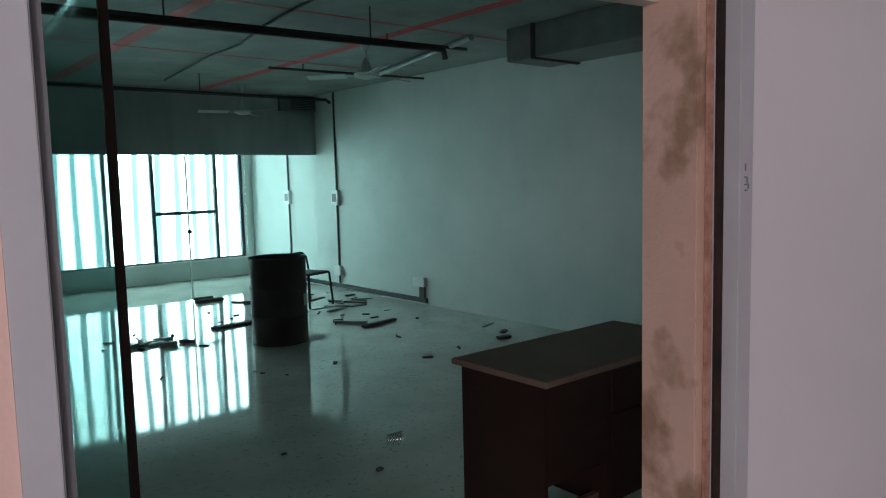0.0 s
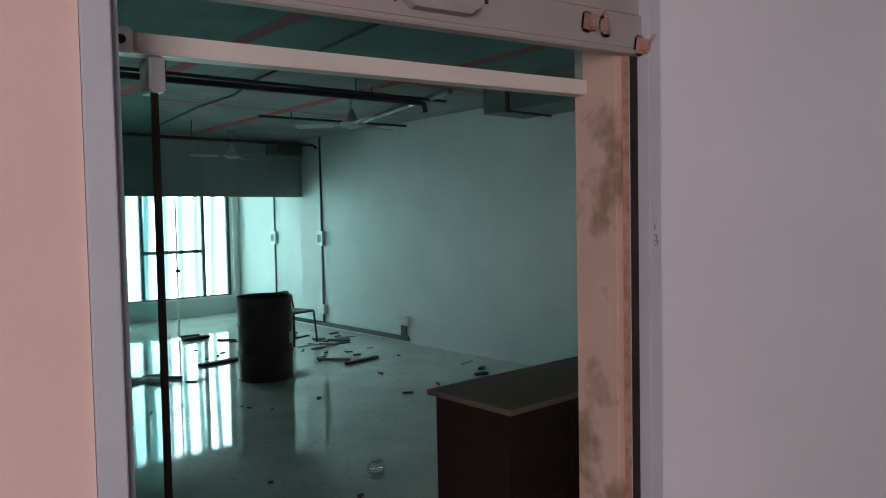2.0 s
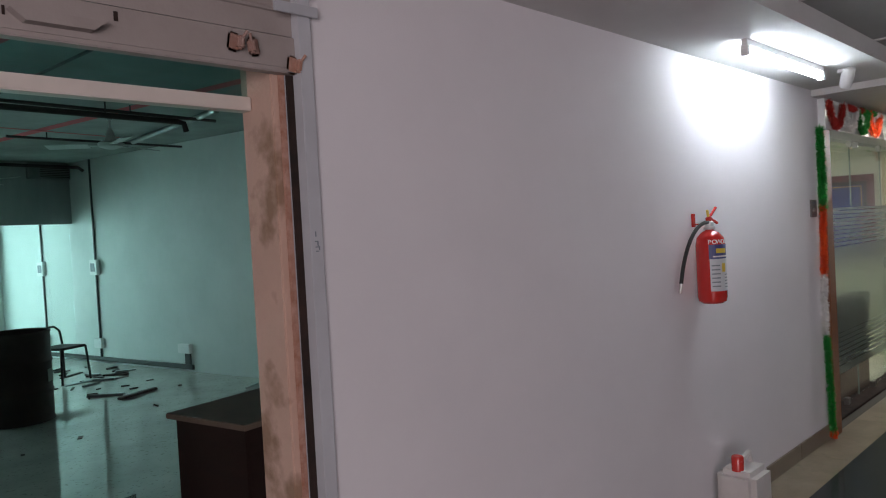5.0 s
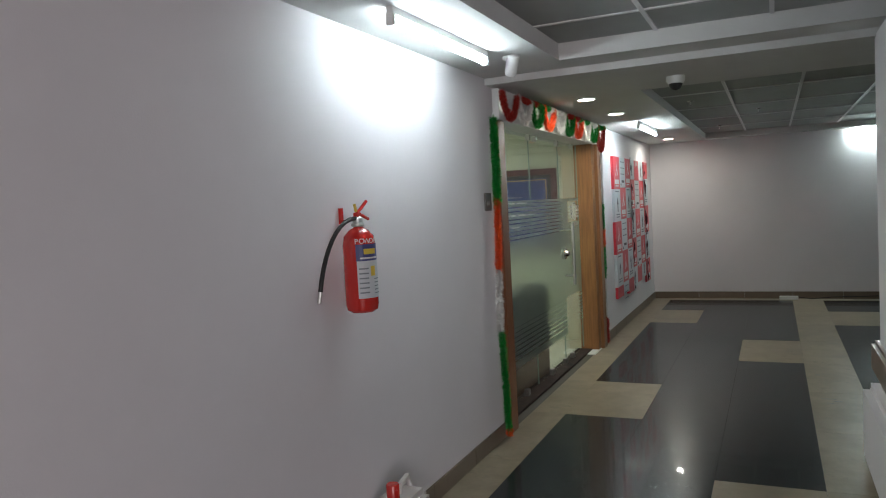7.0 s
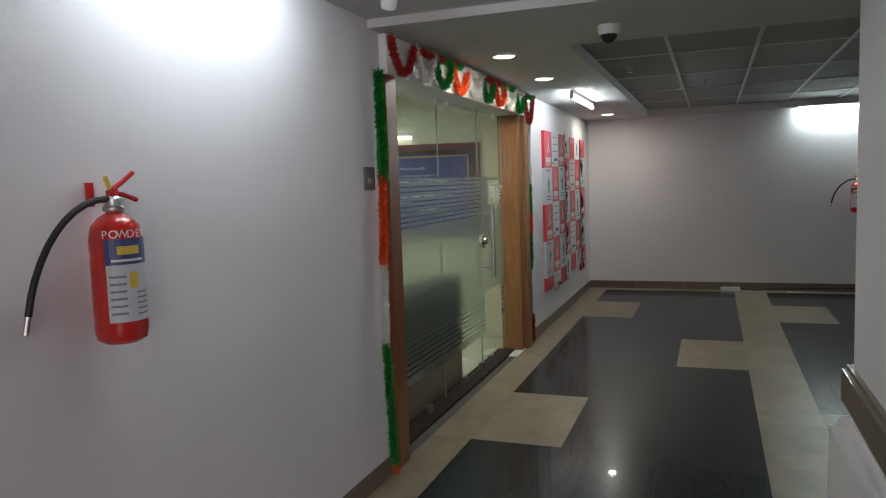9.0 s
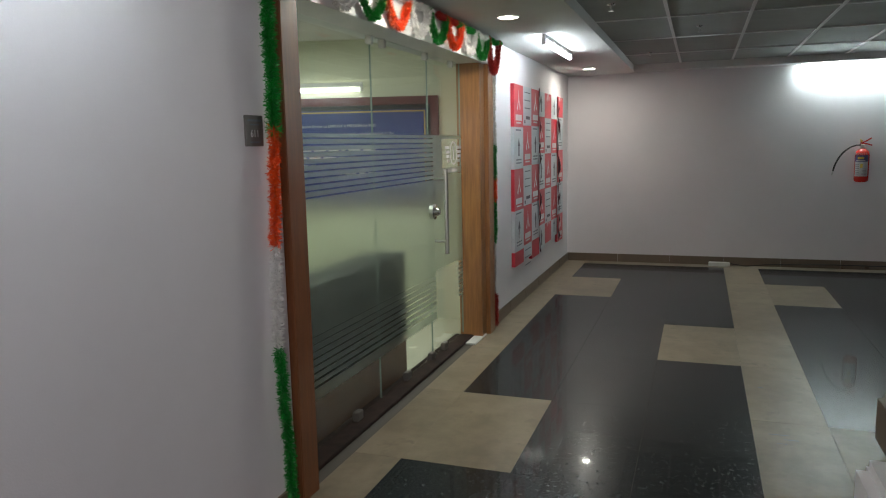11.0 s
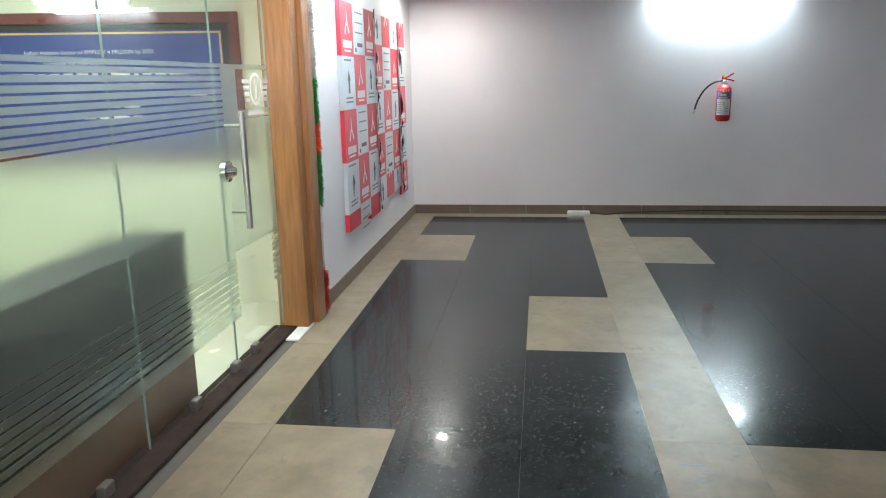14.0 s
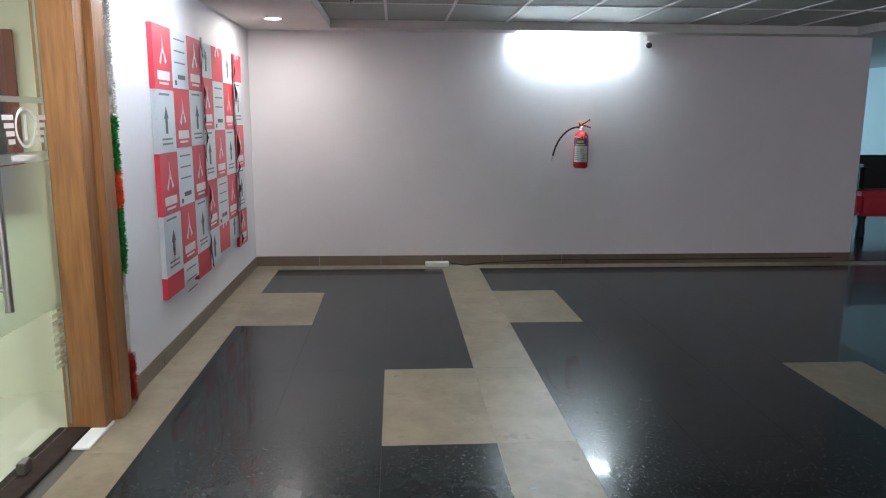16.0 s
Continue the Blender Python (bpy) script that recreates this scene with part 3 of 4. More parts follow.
marks = structure("slab_marking", boxes((2.55, 2.68, 1.4, 10.19, RZ - 0.003, RZ - 0.0005), (4.42, 4.54, 1.4, 10.19, RZ - 0.003, RZ - 0.0005), (0.4, 0.5, 1.4, 10.19, RZ - 0.003, RZ - 0.0005)), M_REDLINE, "red marking bands on the concrete slab", "marking")
thin = boxes((RW, 5.4, 7.45, 7.49, RZ - 0.006, RZ - 0.004), (RW, RX, 5.3, 5.33, RZ - 0.006, RZ - 0.004))
structure("slab_marking", thin, M_REDLINE, "thin red marking line on the concrete slab", "marking")

duct = thing("air_duct", "galvanised rectangular air duct with flanged joints", "duct")
part("trunk", boxes((5.2, 5.78, 1.3, 4.95, 2.66, RZ - 0.002), bevel=0.006), M_GALV, duct)
for y in (4.6, 3.4, 2.2):
    part("flange", boxes((5.18, 5.80, y, y + 0.04, 2.645, RZ - 0.003)), M_IRON, duct)
grille = thing("air_grille", "dark metal air grille set on the bulkhead", "vent")
part("frame", boxes((5.64, 6.24, 10.12, 10.199, 2.7, 2.92), bevel=0.006), M_GALV, grille)
for k in range(7):
    part("louvre", boxes((5.8, 6.22, 10.108, 10.119, 2.725 + k * 0.025, 2.735 + k * 0.025)), M_IRON, grille)


def ceiling_fan(at, turn, drop):
    f = thing("ceiling_fan", "grey three-bladed ceiling fan under the slab", "fan", at=at, rz=turn, group="ceiling fans")
    part("down_rod", rod([(0, 0, 0), (0, 0, -drop)], 0.011), M_FAN, f)
    part("canopy", lathe([(0.02, -0.09), (0.055, -0.03), (0.06, 0.0)], 20), M_FAN, f, smooth=True)
    part("lower_cup", lathe([(0.06, -drop - 0.02), (0.045, -drop + 0.03), (0.02, -drop + 0.1)], 20), M_FAN, f, smooth=True)
    part("motor", lathe([(0.05, -drop - 0.09), (0.105, -drop - 0.07), (0.12, -drop - 0.04), (0.09, -drop - 0.02)], 24), M_FAN, f, smooth=True)
    for k in range(3):
        bm = bmesh.new()
        box(bm, 0.1, 0.2, -0.02, 0.02, -0.004, 0.004)
        join(bm, boxes((0.19, 0.58, -0.06, 0.06, -0.004, 0.004), bevel=0.003), pose(0, 0, 0, 12))
        bmesh.ops.transform(bm, matrix=pose(0, 0, -drop - 0.055, 0, 0, 120 * k), verts=bm.verts)
        part("blade", bm, M_FAN, f)
    return f


ceiling_fan((4.42, 6.05, RZ), 12, 0.27)
ceiling_fan((4.78, 9.55, RZ), 47, 0.3)

for y, zt in ((9.62, RZ), (11.12, 2.5)):
    c = thing("wall_conduit", "dark surface conduit with white switch box on the wall", "conduit")
    part("conduit", boxes((RX - 0.022, RX - 0.001, y - 0.012, y + 0.012, 0.06, zt)), M_CONDUIT, c)
    part("switch_box", boxes((RX - 0.06, RX - 0.001, y - 0.09, y + 0.09, 1.28, 1.5), bevel=0.006), M_WHITE, c, "white switch plate")
    part("switch", boxes((RX - 0.066, RX - 0.059, y - 0.05, y + 0.05, 1.33, 1.45)), M_INK, c)
    part("socket_box", boxes((RX - 0.06, RX - 0.001, y - 0.1, y + 0.1, 0.22, 0.36), bevel=0.006), M_WHITE, c, "white socket plate")
c = thing("floor_trunking", "dark trunking along the wall foot with white socket box", "conduit")
part("trunking", boxes((RX - 0.03, RX - 0.001, 7.5, 12.2, 0.03, 0.09)), M_CONDUIT, c)
part("riser", boxes((RX - 0.028, RX - 0.001, 7.55, 7.65, 0.091, 0.24)), M_CONDUIT, c)
part("socket_box", boxes((RX - 0.06, RX - 0.001, 7.51, 7.75, 0.24, 0.36), bevel=0.006), M_WHITE, c, "white socket plate")

# ---- bare room: things ----
drum = thing("oil_drum", "open rusty brown steel oil drum standing on the dusty floor", "drum", at=(3.88, 6.98, 0))
prof = [(0.27, 0.0), (0.292, 0.004), (0.292, 0.02), (0.284, 0.03), (0.284, 0.27), (0.293, 0.285), (0.293, 0.3), (0.284, 0.315), (0.284, 0.56), (0.293, 0.575), (0.293, 0.59), (0.284, 0.605), (0.284, 0.85), (0.292, 0.86), (0.294, 0.875), (0.288, 0.882), (0.276, 0.88), (0.274, 0.86), (0.27, 0.25)]
part("shell", lathe(prof, 40), M_DRUM, drum, smooth=True)
part("label", boxes((-0.05, 0.05, -0.2905, -0.286, 0.38, 0.5)), M_PALELABEL, drum, "faded paper label").matrix_basis = pose(0, 0, 0, 0, 0, 40)

desk = thing("office_desk", "dark mahogany laminate desk with dusty brown top and drawers", "desk")
part("top", boxes((2.63, 3.88, 2.2, 2.8, 0.752, 0.78), bevel=0.004), M_DESKTOP, desk, "dusty brown top")
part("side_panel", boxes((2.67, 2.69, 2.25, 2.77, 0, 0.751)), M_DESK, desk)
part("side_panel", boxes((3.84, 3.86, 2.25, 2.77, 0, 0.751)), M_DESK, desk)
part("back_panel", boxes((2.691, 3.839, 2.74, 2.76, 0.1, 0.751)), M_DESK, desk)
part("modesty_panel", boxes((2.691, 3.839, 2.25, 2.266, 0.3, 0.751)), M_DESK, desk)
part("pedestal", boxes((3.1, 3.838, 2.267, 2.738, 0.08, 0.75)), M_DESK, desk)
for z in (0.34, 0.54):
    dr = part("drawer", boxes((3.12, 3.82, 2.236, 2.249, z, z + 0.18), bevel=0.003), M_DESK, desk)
    part("handle", rod([(3.4, 2.236, z + 0.12), (3.4, 2.21, z + 0.12), (3.56, 2.21, z + 0.12), (3.56, 2.236, z + 0.12)], 0.005, 8), M_STEEL, dr)
part("foot_rail", boxes((2.691, 3.839, 2.3, 2.33, 0.08, 0.14)), M_DESKTOP, desk)

chair = thing("metal_chair", "dark tubular chair with a plain seat beside the drum", "chair", at=(5.2, 8.7, 0), rz=15)
part("seat", boxes((-0.2, 0.2, -0.2, 0.2, 0.42, 0.45), bevel=0.01), M_IRON, chair)
for x, y in ((-0.19, -0.19), (0.19, -0.19), (-0.19, 0.19), (0.19, 0.19)):
    part("leg", rod([(x, y, 0.43), (x * 1.15, y * 1.15, 0.0)], 0.014, 8), M_IRON, chair)
part("backrest", rod([(-0.19, 0.19, 0.43), (-0.2, 0.24, 0.62), (-0.14, 0.26, 0.68), (0.14, 0.26, 0.68), (0.2, 0.24, 0.62), (0.19, 0.19, 0.43)], 0.014, 8), M_IRON, chair)

# litter on the floor
rl = random.Random(11)


def scrap(x, y, rz, l, w, h, mat, label):
    bm = boxes((-l / 2, l / 2, -w / 2, w / 2, 0, h), bevel=min(h, w) * 0.2)
    for v in bm.verts:
        v.co.x += rl.uniform(-0.02, 0.02) * l
        v.co.y += rl.uniform(-0.1, 0.1) * w
    ob = part("scrap", bm, mat)
    ob.matrix_basis = pose(x, y, 0, 0, 0, rz)
    return tagged(ob, label, "scrap", "litter on the floor")


scrap(5.1, 6.95, 12, 0.52, 0.06, 0.03, M_RUBBLE, "dark wooden batten lying on the floor")
scrap(4.9, 7.25, -50, 0.4, 0.06, 0.03, M_SCRAPW, "pale metal strip lying on the floor")
scrap(3.85, 8.1, 8, 0.5, 0.12, 0.03, M_RUBBLE, "broken wooden plank lying on the floor")
scrap(4.35, 10.0, 5, 0.4, 0.08, 0.05, M_RUBBLE, "dark heap of scrap wood")
scrap(5.9, 6.0, 20, 0.25, 0.03, 0.015, M_SCRAPW, "pale splinter lying on the floor")
scrap(5.55, 5.4, -15, 0.15, 0.06, 0.03, M_RUBBLE, "dark crumpled scrap on the floor")
scrap(5.75, 5.6, 30, 0.1, 0.06, 0.03, M_RUBBLE, "dark crumpled scrap on the floor")
scrap(2.68, 3.5, 10, 0.04, 0.03, 0.02, M_RUBBLE, "small dark crumb of rubble")
scrap(2.4, 4.1, 10, 0.03, 0.02, 0.01, M_RUBBLE, "small dark crumb of rubble")
for k in range(26):
    x, y = rl.uniform(4.6, 6.0), rl.uniform(8.0, 9.7)
    scrap(x, y, rl.uniform(0, 180), rl.uniform(0.08, 0.4), rl.uniform(0.02, 0.07), rl.uniform(0.01, 0.03), rl.choice((M_RUBBLE, M_RUBBLE, M_SCRAPW)), "splintered wood and board scrap on the floor")
for k in range(34):
    x, y = rl.uniform(2.2, 5.9), rl.uniform(4.6, 9.5)
    scrap(x, y, rl.uniform(0, 180), rl.uniform(0.02, 0.12), rl.uniform(0.01, 0.04), rl.uniform(0.005, 0.02), M_RUBBLE, "small crumb of rubble on the dusty floor")
for k in range(9):
    x, y = rl.uniform(2.6, 3.15), rl.uniform(7.5, 8.0)
    scrap(x, y, rl.uniform(0, 180), rl.uniform(0.1, 0.3), rl.uniform(0.03, 0.08), rl.uniform(0.02, 0.05), M_SCRAPW, "heap of grey wrapping scrap")
cup = tagged(part("plastic_cup", lathe([(0.028, 0), (0.032, 0.002), (0.045, 0.1), (0.043, 0.1), (0.03, 0.004)], 20), M_PLASTICCLEAR, smooth=True), "crushed clear plastic cup lying on the floor", "cup")
cup.matrix_basis = pose(2.93, 3.78, 0.042, 88, 0, 60)
set_askew(made)

# ---- corridor: fire extinguishers ----
def words(text, size, mat, m, parent, name="lettering"):
    cu = bpy.data.curves.new(name, "FONT")
    cu.body, cu.size, cu.extrude, cu.align_x, cu.align_y = text, size, 0.0004, "CENTER", "CENTER"
    tmp = bpy.data.objects.new(name, cu)
    me = bpy.data.meshes.new_from_object(tmp)
    bpy.data.objects.remove(tmp)
    me.materials.clear()
    me.materials.append(mat)
    ob = new(name, me)
    ob.parent, ob.matrix_basis = parent, m
    return ob


def curved_patch(r, a0, a1, z0, z1, steps=10, drop=0.0):
    bm = bmesh.new()
    for k in range(steps):
        p, q_ = (radians(a0 + (a1 - a0) * (k + d) / steps) for d in (0, 1))
        bm.faces.new([bm.verts.new((r * math.cos(a), r * math.sin(a), z)) for a, z in ((p, z0), (q_, z0), (q_, z1), (p, z1))])
    return bm


def extinguisher(label, at, rz, size):
    e = thing("fire_extinguisher", label, "fire extinguisher", at=at, rz=rz, group="fire extinguishers")
    part("cylinder", lathe([(0.045, 0.02), (0.06, 0.0), (0.078, 0.012), (0.084, 0.04), (0.084, 0.34), (0.076, 0.385), (0.05, 0.415), (0.024, 0.43), (0.02, 0.445)], 32), M_RED, e, smooth=True)
    part("neck", lathe([(0.022, 0.44), (0.026, 0.45), (0.026, 0.475), (0.016, 0.485)], 18), M_STEEL, e, smooth=True)
    part("valve", boxes((-0.016, 0.016, -0.016, 0.016, 0.475, 0.505), bevel=0.004), M_RED, e)
    part("carry_handle", rod([(0, 0, 0.49), (0.045, 0, 0.488), (0.105, 0, 0.468)], 0.0085, 8), M_RED, e)
    part("squeeze_lever", rod([(0, 0, 0.505), (0.04, 0, 0.525), (0.095, 0, 0.56)], 0.0085, 8), M_RED, e)
    part("safety_pin", rod([(-0.01, 0, 0.51), (-0.03, -0.005, 0.545)], 0.008, 8), M_YELLOW, e, "yellow safety tag")
    pts = [(-0.02, 0, 0.475)] + [(-0.03 - 0.3 * math.sin(u * 1.35), 0.03 * u, 0.475 - 0.36 * (1 - math.cos(u * 1.5))) for u in (0.1, 0.2, 0.3, 0.4, 0.5, 0.6, 0.7, 0.8, 0.9, 1.0)]
    part("hose", rod(pts, 0.011, 10), M_RUBBER, e, smooth=True)
    d = Vector(pts[-1]) - Vector(pts[-2])
    part("nozzle", rod([pts[-1], tuple(Vector(pts[-1]) + d.normalized() * 0.055)], 0.009, 10), M_STEEL, e)
    part("label_band", curved_patch(0.0846, -162, -45, 0.26, 0.345), M_LABELB, e, "dark blue printed band")
    lab = part("label", curved_patch(0.0848, -160, -47, 0.075, 0.262), M_LABELW, e, "white instruction label")
    part("warning_mark", curved_patch(0.0853, -112, -92, 0.185, 0.235, 4), M_YELLOW, lab)
    for k in range(6):
        part("print_bar", curved_patch(0.0853, -154, -120, 0.1 + k * 0.024, 0.107 + k * 0.024, 4), M_INK, lab)
    for k in range(5):
        part("print_bar", curved_patch(0.0853, -98, -62, 0.095 + k * 0.018, 0.1 + k * 0.018, 4), M_INK, lab)
    for i, ch in enumerate("POWDER"):
        a = radians(-158 + i * 18)
        words(ch, 0.036, M_PRINTWHITE, Matrix.Translation((0.0858 * math.cos(a), 0.0858 * math.sin(a), 0.36)) @ pose(0, 0, 0, 90, 0, math.degrees(a) + 90), e)
    part("logo_bar", curved_patch(0.0856, -135, -85, 0.295, 0.322, 6), M_YELLOW, e)
    part("print_bar", curved_patch(0.0856, -148, -75, 0.272, 0.28, 6), M_PRINTWHITE, e)
    part("neck_ring", lathe([(0.03, 0.432), (0.034, 0.438), (0.034, 0.446), (0.03, 0.452)], 18), M_STEEL, e, smooth=True)
    part("wall_hook", boxes((-0.012, 0.012, 0.09, 0.104, 0.45, 0.53), (-0.012, 0.012, 0.02, 0.092, 0.462, 0.47)), M_RED, e, "red wall hook")
    e.scale = (size, size, size)
    return e


extinguisher("red powder fire extinguisher with white label hung on the wall", (4.285, 0.925, 1.185), 0, 0.86)
extinguisher("red fire extinguisher with black hose hung on the end wall", (13.225, -2.4, 1.045), -90, 0.9)

can = thing("jerry_can", "milky white plastic jerry can with red cap on the floor", "jerry can", at=(4.41, 0.86, 0))
part("body", boxes((-0.12, 0.12, -0.1, 0.1, 0.0, 0.33), bevel=0.03), M_MILKY, can, smooth=True)
part("handle", rod([(-0.02, 0, 0.32), (0.0, 0, 0.37), (0.07, 0, 0.385), (0.1, 0, 0.32)], 0.014, 8), M_MILKY, can, smooth=True)
part("cap", lathe([(0.03, 0.325), (0.03, 0.395), (0.026, 0.4)], 20, -0.07, 0), M_RED, can, "red screw cap", smooth=True)


# ---- ceiling lamps and cameras ----
def tube_light(label, x0, x1, y, z, mat):
    t_ = thing("tube_light", label, "lamp", group="tube lights")
    part("batten", boxes((x0, x1, y - 0.014, y + 0.014, z + 0.025, z + 0.06), bevel=0.004), M_WHITE, t_)
    part("tube", rod([(x0 + 0.02, y, z), (x1 - 0.02, y, z)], 0.016, 12), mat, t_, "glowing tube", smooth=True)
    for x in (x0 + 0.012, x1 - 0.012):
        part("lamp_holder", boxes((x - 0.012, x + 0.012, y - 0.018, y + 0.018, z - 0.02, z + 0.031), bevel=0.003), M_WHITE, t_)
    return t_


tube_light("white fluorescent tube on a batten at the ceiling", 4.26, 5.37, 0.7, 2.404, M_TUBE)
tube_light("white fluorescent tube on a batten at the ceiling", 9.45, 10.68, 0.55, 2.355, M_TUBE)
ft = tube_light("white fluorescent tube on the end wall", 0, 1.2, 0, 0, M_TUBEFAR)
ft.matrix_basis = pose(13.25, -2.9, 2.39, 0, 0, 90)
for x in (7.37, 8.58, 12.4):
    d = thing("downlight", "round recessed white downlight in the ceiling", "lamp", at=(x, 0.615, CZ), group="downlights")
    part("trim_ring", lathe([(0.08, 0.0), (0.078, -0.008), (0.067, -0.01), (0.065, -0.003)], 28), M_WHITE, d, smooth=True)
    part("disc", lathe([(0.064, -0.008), (0.064, -0.0035)], 28), M_DISC, d, "glowing disc")
    area_lamp("downlight_glow", pose(x, 0.615, CZ - 0.014), 0.07, 0.07, 9, (1.0, 0.96, 0.88))
bullet = thing("security_camera", "white bullet security camera at the ceiling", "camera", at=(5.6, 0.63, NZ))
part("mount", lathe([(0.05, 0.0), (0.05, -0.015), (0.02, -0.03)], 18), M_WHITE, bullet, smooth=True)
b_ = lathe([(0.03, -0.05), (0.036, -0.03), (0.036, 0.07), (0.02, 0.08)], 18)
bmesh.ops.transform(b_, matrix=pose(0, 0, -0.06, 20, -25), verts=b_.verts)
part("housing", b_, M_WHITE, bullet, smooth=True)
dome = thing("dome_camera", "white dome security camera with dark glass bubble", "camera", at=(6.76, -0.14, CZ))
part("base", lathe([(0.05, -0.05), (0.06, -0.03), (0.06, 0.0)], 24), M_WHITE, dome, smooth=True)
part("bubble", lathe([(0.005, -0.095), (0.028, -0.085), (0.042, -0.065), (0.046, -0.05)], 24), M_RUBBER, dome, "dark glass bubble", smooth=True)
eye2 = thing("security_camera", "small dark-lensed camera on the end wall", "camera", at=(13.28, -3.08, 2.32))
part("mount", boxes((-0.01, 0.039, -0.03, 0.03, -0.02, 0.06), bevel=0.005), M_WHITE, eye2)
part("housing", rod([(0, 0, 0), (-0.09, 0.02, -0.02)], 0.03, 14), M_RUBBER, eye2, smooth=True)
for x, y in ((8.9, -0.03), (10.2, -0.6), (11.9, -0.1)):
    s_ = thing("sprinkler", "small chrome sprinkler head in the ceiling tile", "sprinkler", at=(x, y, 2.5))
    part("rose", lathe([(0.03, 0.0), (0.028, -0.006), (0.01, -0.01), (0.008, -0.04), (0.02, -0.045), (0.02, -0.048)], 16), M_CHROME, s_, smooth=True)

# ---- office door of wood and glass ----
GX0, GX1, GY = 6.45, 9.21, 1.17
portal = thing("door_frame", "varnished teak door frame with white header", "door frame")
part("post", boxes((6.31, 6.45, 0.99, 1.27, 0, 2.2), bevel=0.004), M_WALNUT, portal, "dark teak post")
part("post", boxes((9.21, 9.335, 1.01, 1.2, 0, 2.2), bevel=0.004), M_WOOD, portal, "varnished teak post")
part("post", boxes((9.337, 9.48, 0.975, 1.2, 0, 2.2), bevel=0.004), M_WOOD, portal, "varnished teak post")
part("header", boxes((6.31, 9.5, 0.975, 1.27, 2.2, 2.415), bevel=0.003), M_WHITE, portal, "white painted header")
front = thing("glass_door", "frameless glass door and side panels with frosted film and etched stripes", "door")
for x0, x1 in ((GX0 + 0.004, 7.56), (7.564, 8.48), (8.484, GX1 - 0.004)):
    p = part("pane", boxes((x0, x1, GY, GY + 0.01, 0.04, 2.2)), M_GLASS, front)
    p.visible_shadow = False
    part("edge", boxes((x1 - 0.0015, x1, GY - 0.0005, GY + 0.0105, 0.04, 2.2)), M_EDGE, front, "green pane edge")
def ring_plate(r0, r1, h, steps=32):
    """A flat washer about the origin."""
    bm = bmesh.new()
    rows = [[bm.verts.new((r * math.cos(2 * math.pi * k / steps), r * math.sin(2 * math.pi * k / steps), z)) for k in range(steps)] for r, z in ((r0, -h), (r1, -h), (r1, h), (r0, h))]
    for a, b in zip(rows, rows[1:] + rows[:1]):
        for k in range(steps):
            bm.faces.new((a[k], a[(k + 1) % steps], b[(k + 1) % steps], b[k]))
    return bm


# frosted film with clear stripes near its top and foot
film = bmesh.new()
FX = 8.56


def striped(bm, x0, x1, z0, z1, stripes):
    """A film from z0 to z1, slit by clear stripes of (foot, head)."""
    zs = [z0] + [z for a, b in stripes for z in (a, b)] + [z1]
    for a, b in zip(zs[::2], zs[1::2]):
        box(bm, x0, x1, GY - 0.003, GY - 0.001, a, b)


head = [(1.322 + 0.0322 * k, 1.331 + 0.0322 * k) for k in range(10)]
foot = [(0.36 + 0.038 * k, 0.374 + 0.0365 * k) for k in range(8)]
striped(film, GX0 + 0.005, FX, 0.3, 1.64, foot + head)
striped(film, FX + 0.001, 8.74, 0.66, 1.64, [])
striped(film, 8.741, 9.2, 0.66, 1.64, [(1.35, 1.355), (1.4, 1.615)])
for k in range(9):
    box(film, 9.09, 9.2, GY - 0.003, GY - 0.001, 0.36 + k * 0.036, 0.38 + k * 0.036)
p = part("frosted_film", film, M_FROST, front, "frosted film with clear stripes")
p.visible_shadow = False
emb = part("emblem", join(ring_plate(0.076, 0.09, 0.001), boxes((-0.012, 0.012, -0.055, 0.055, -0.001, 0.001))), M_PRINTWHITE, front, "white winged round emblem")
emb.matrix_basis = pose(9.01, GY - 0.005, 1.507, 90)
for s_ in (-1, 1):
    for k in range(4):
        part("emblem_wing", boxes((9.01 + s_ * 0.1 if s_ > 0 else 8.82 + k * 0.012, 9.01 + s_ * 0.1 if s_ < 0 else 9.2 - k * 0.012, GY - 0.006, GY - 0.004, 1.54 - k * 0.034, 1.562 - k * 0.034)), M_PRINTWHITE, front)
part("emblem_lettering", boxes((8.87, 9.08, GY - 0.006, GY - 0.004, 1.365, 1.39)), M_PRINTWHITE, front)
pull = part("pull_handle", rod([(8.56, GY - 0.095, 0.79), (8.56, GY - 0.095, 1.4)], 0.0165, 14), M_STEEL, front, "steel tube pull handle", smooth=True)
for z in (0.88, 1.33):
    part("handle_post", rod([(8.56, GY - 0.095, z), (8.56, GY - 0.001, z)], 0.01, 10), M_STEEL, pull)
lk = lathe([(0.055, 0), (0.055, 0.03), (0.036, 0.036), (0.022, 0.065), (0.012, 0.068)], 24)
bmesh.ops.transform(lk, matrix=pose(8.5, GY - 0.001, 1.1, 90), verts=lk.verts)
part("lock", lk, M_CHROME, front, "round chrome lock", smooth=True)
part("floor_channel", boxes((GX0, GX1, 1.085, 1.24, 0.0, 0.02), bevel=0.004), M_DARK, front, "dark floor channel")
for x in (7.2, 7.95, 8.42, 8.7):
    part("patch_fitting", boxes((x, x + 0.07, GY - 0.014, GY + 0.024, 0.021, 0.075), bevel=0.004), M_GREYPLATE, front)
for x in (7.54, 7.72, 8.43, 8.98):
    part("top_patch", boxes((x, x + 0.04, GY - 0.014, GY + 0.024, 2.15, 2.2), bevel=0.004), M_STEEL, front)
part("floor_spring", boxes((8.98, 9.3, 1.0, 1.083, 0.0, 0.012), bevel=0.002), M_WHITE, front, "pale steel floor spring cover")

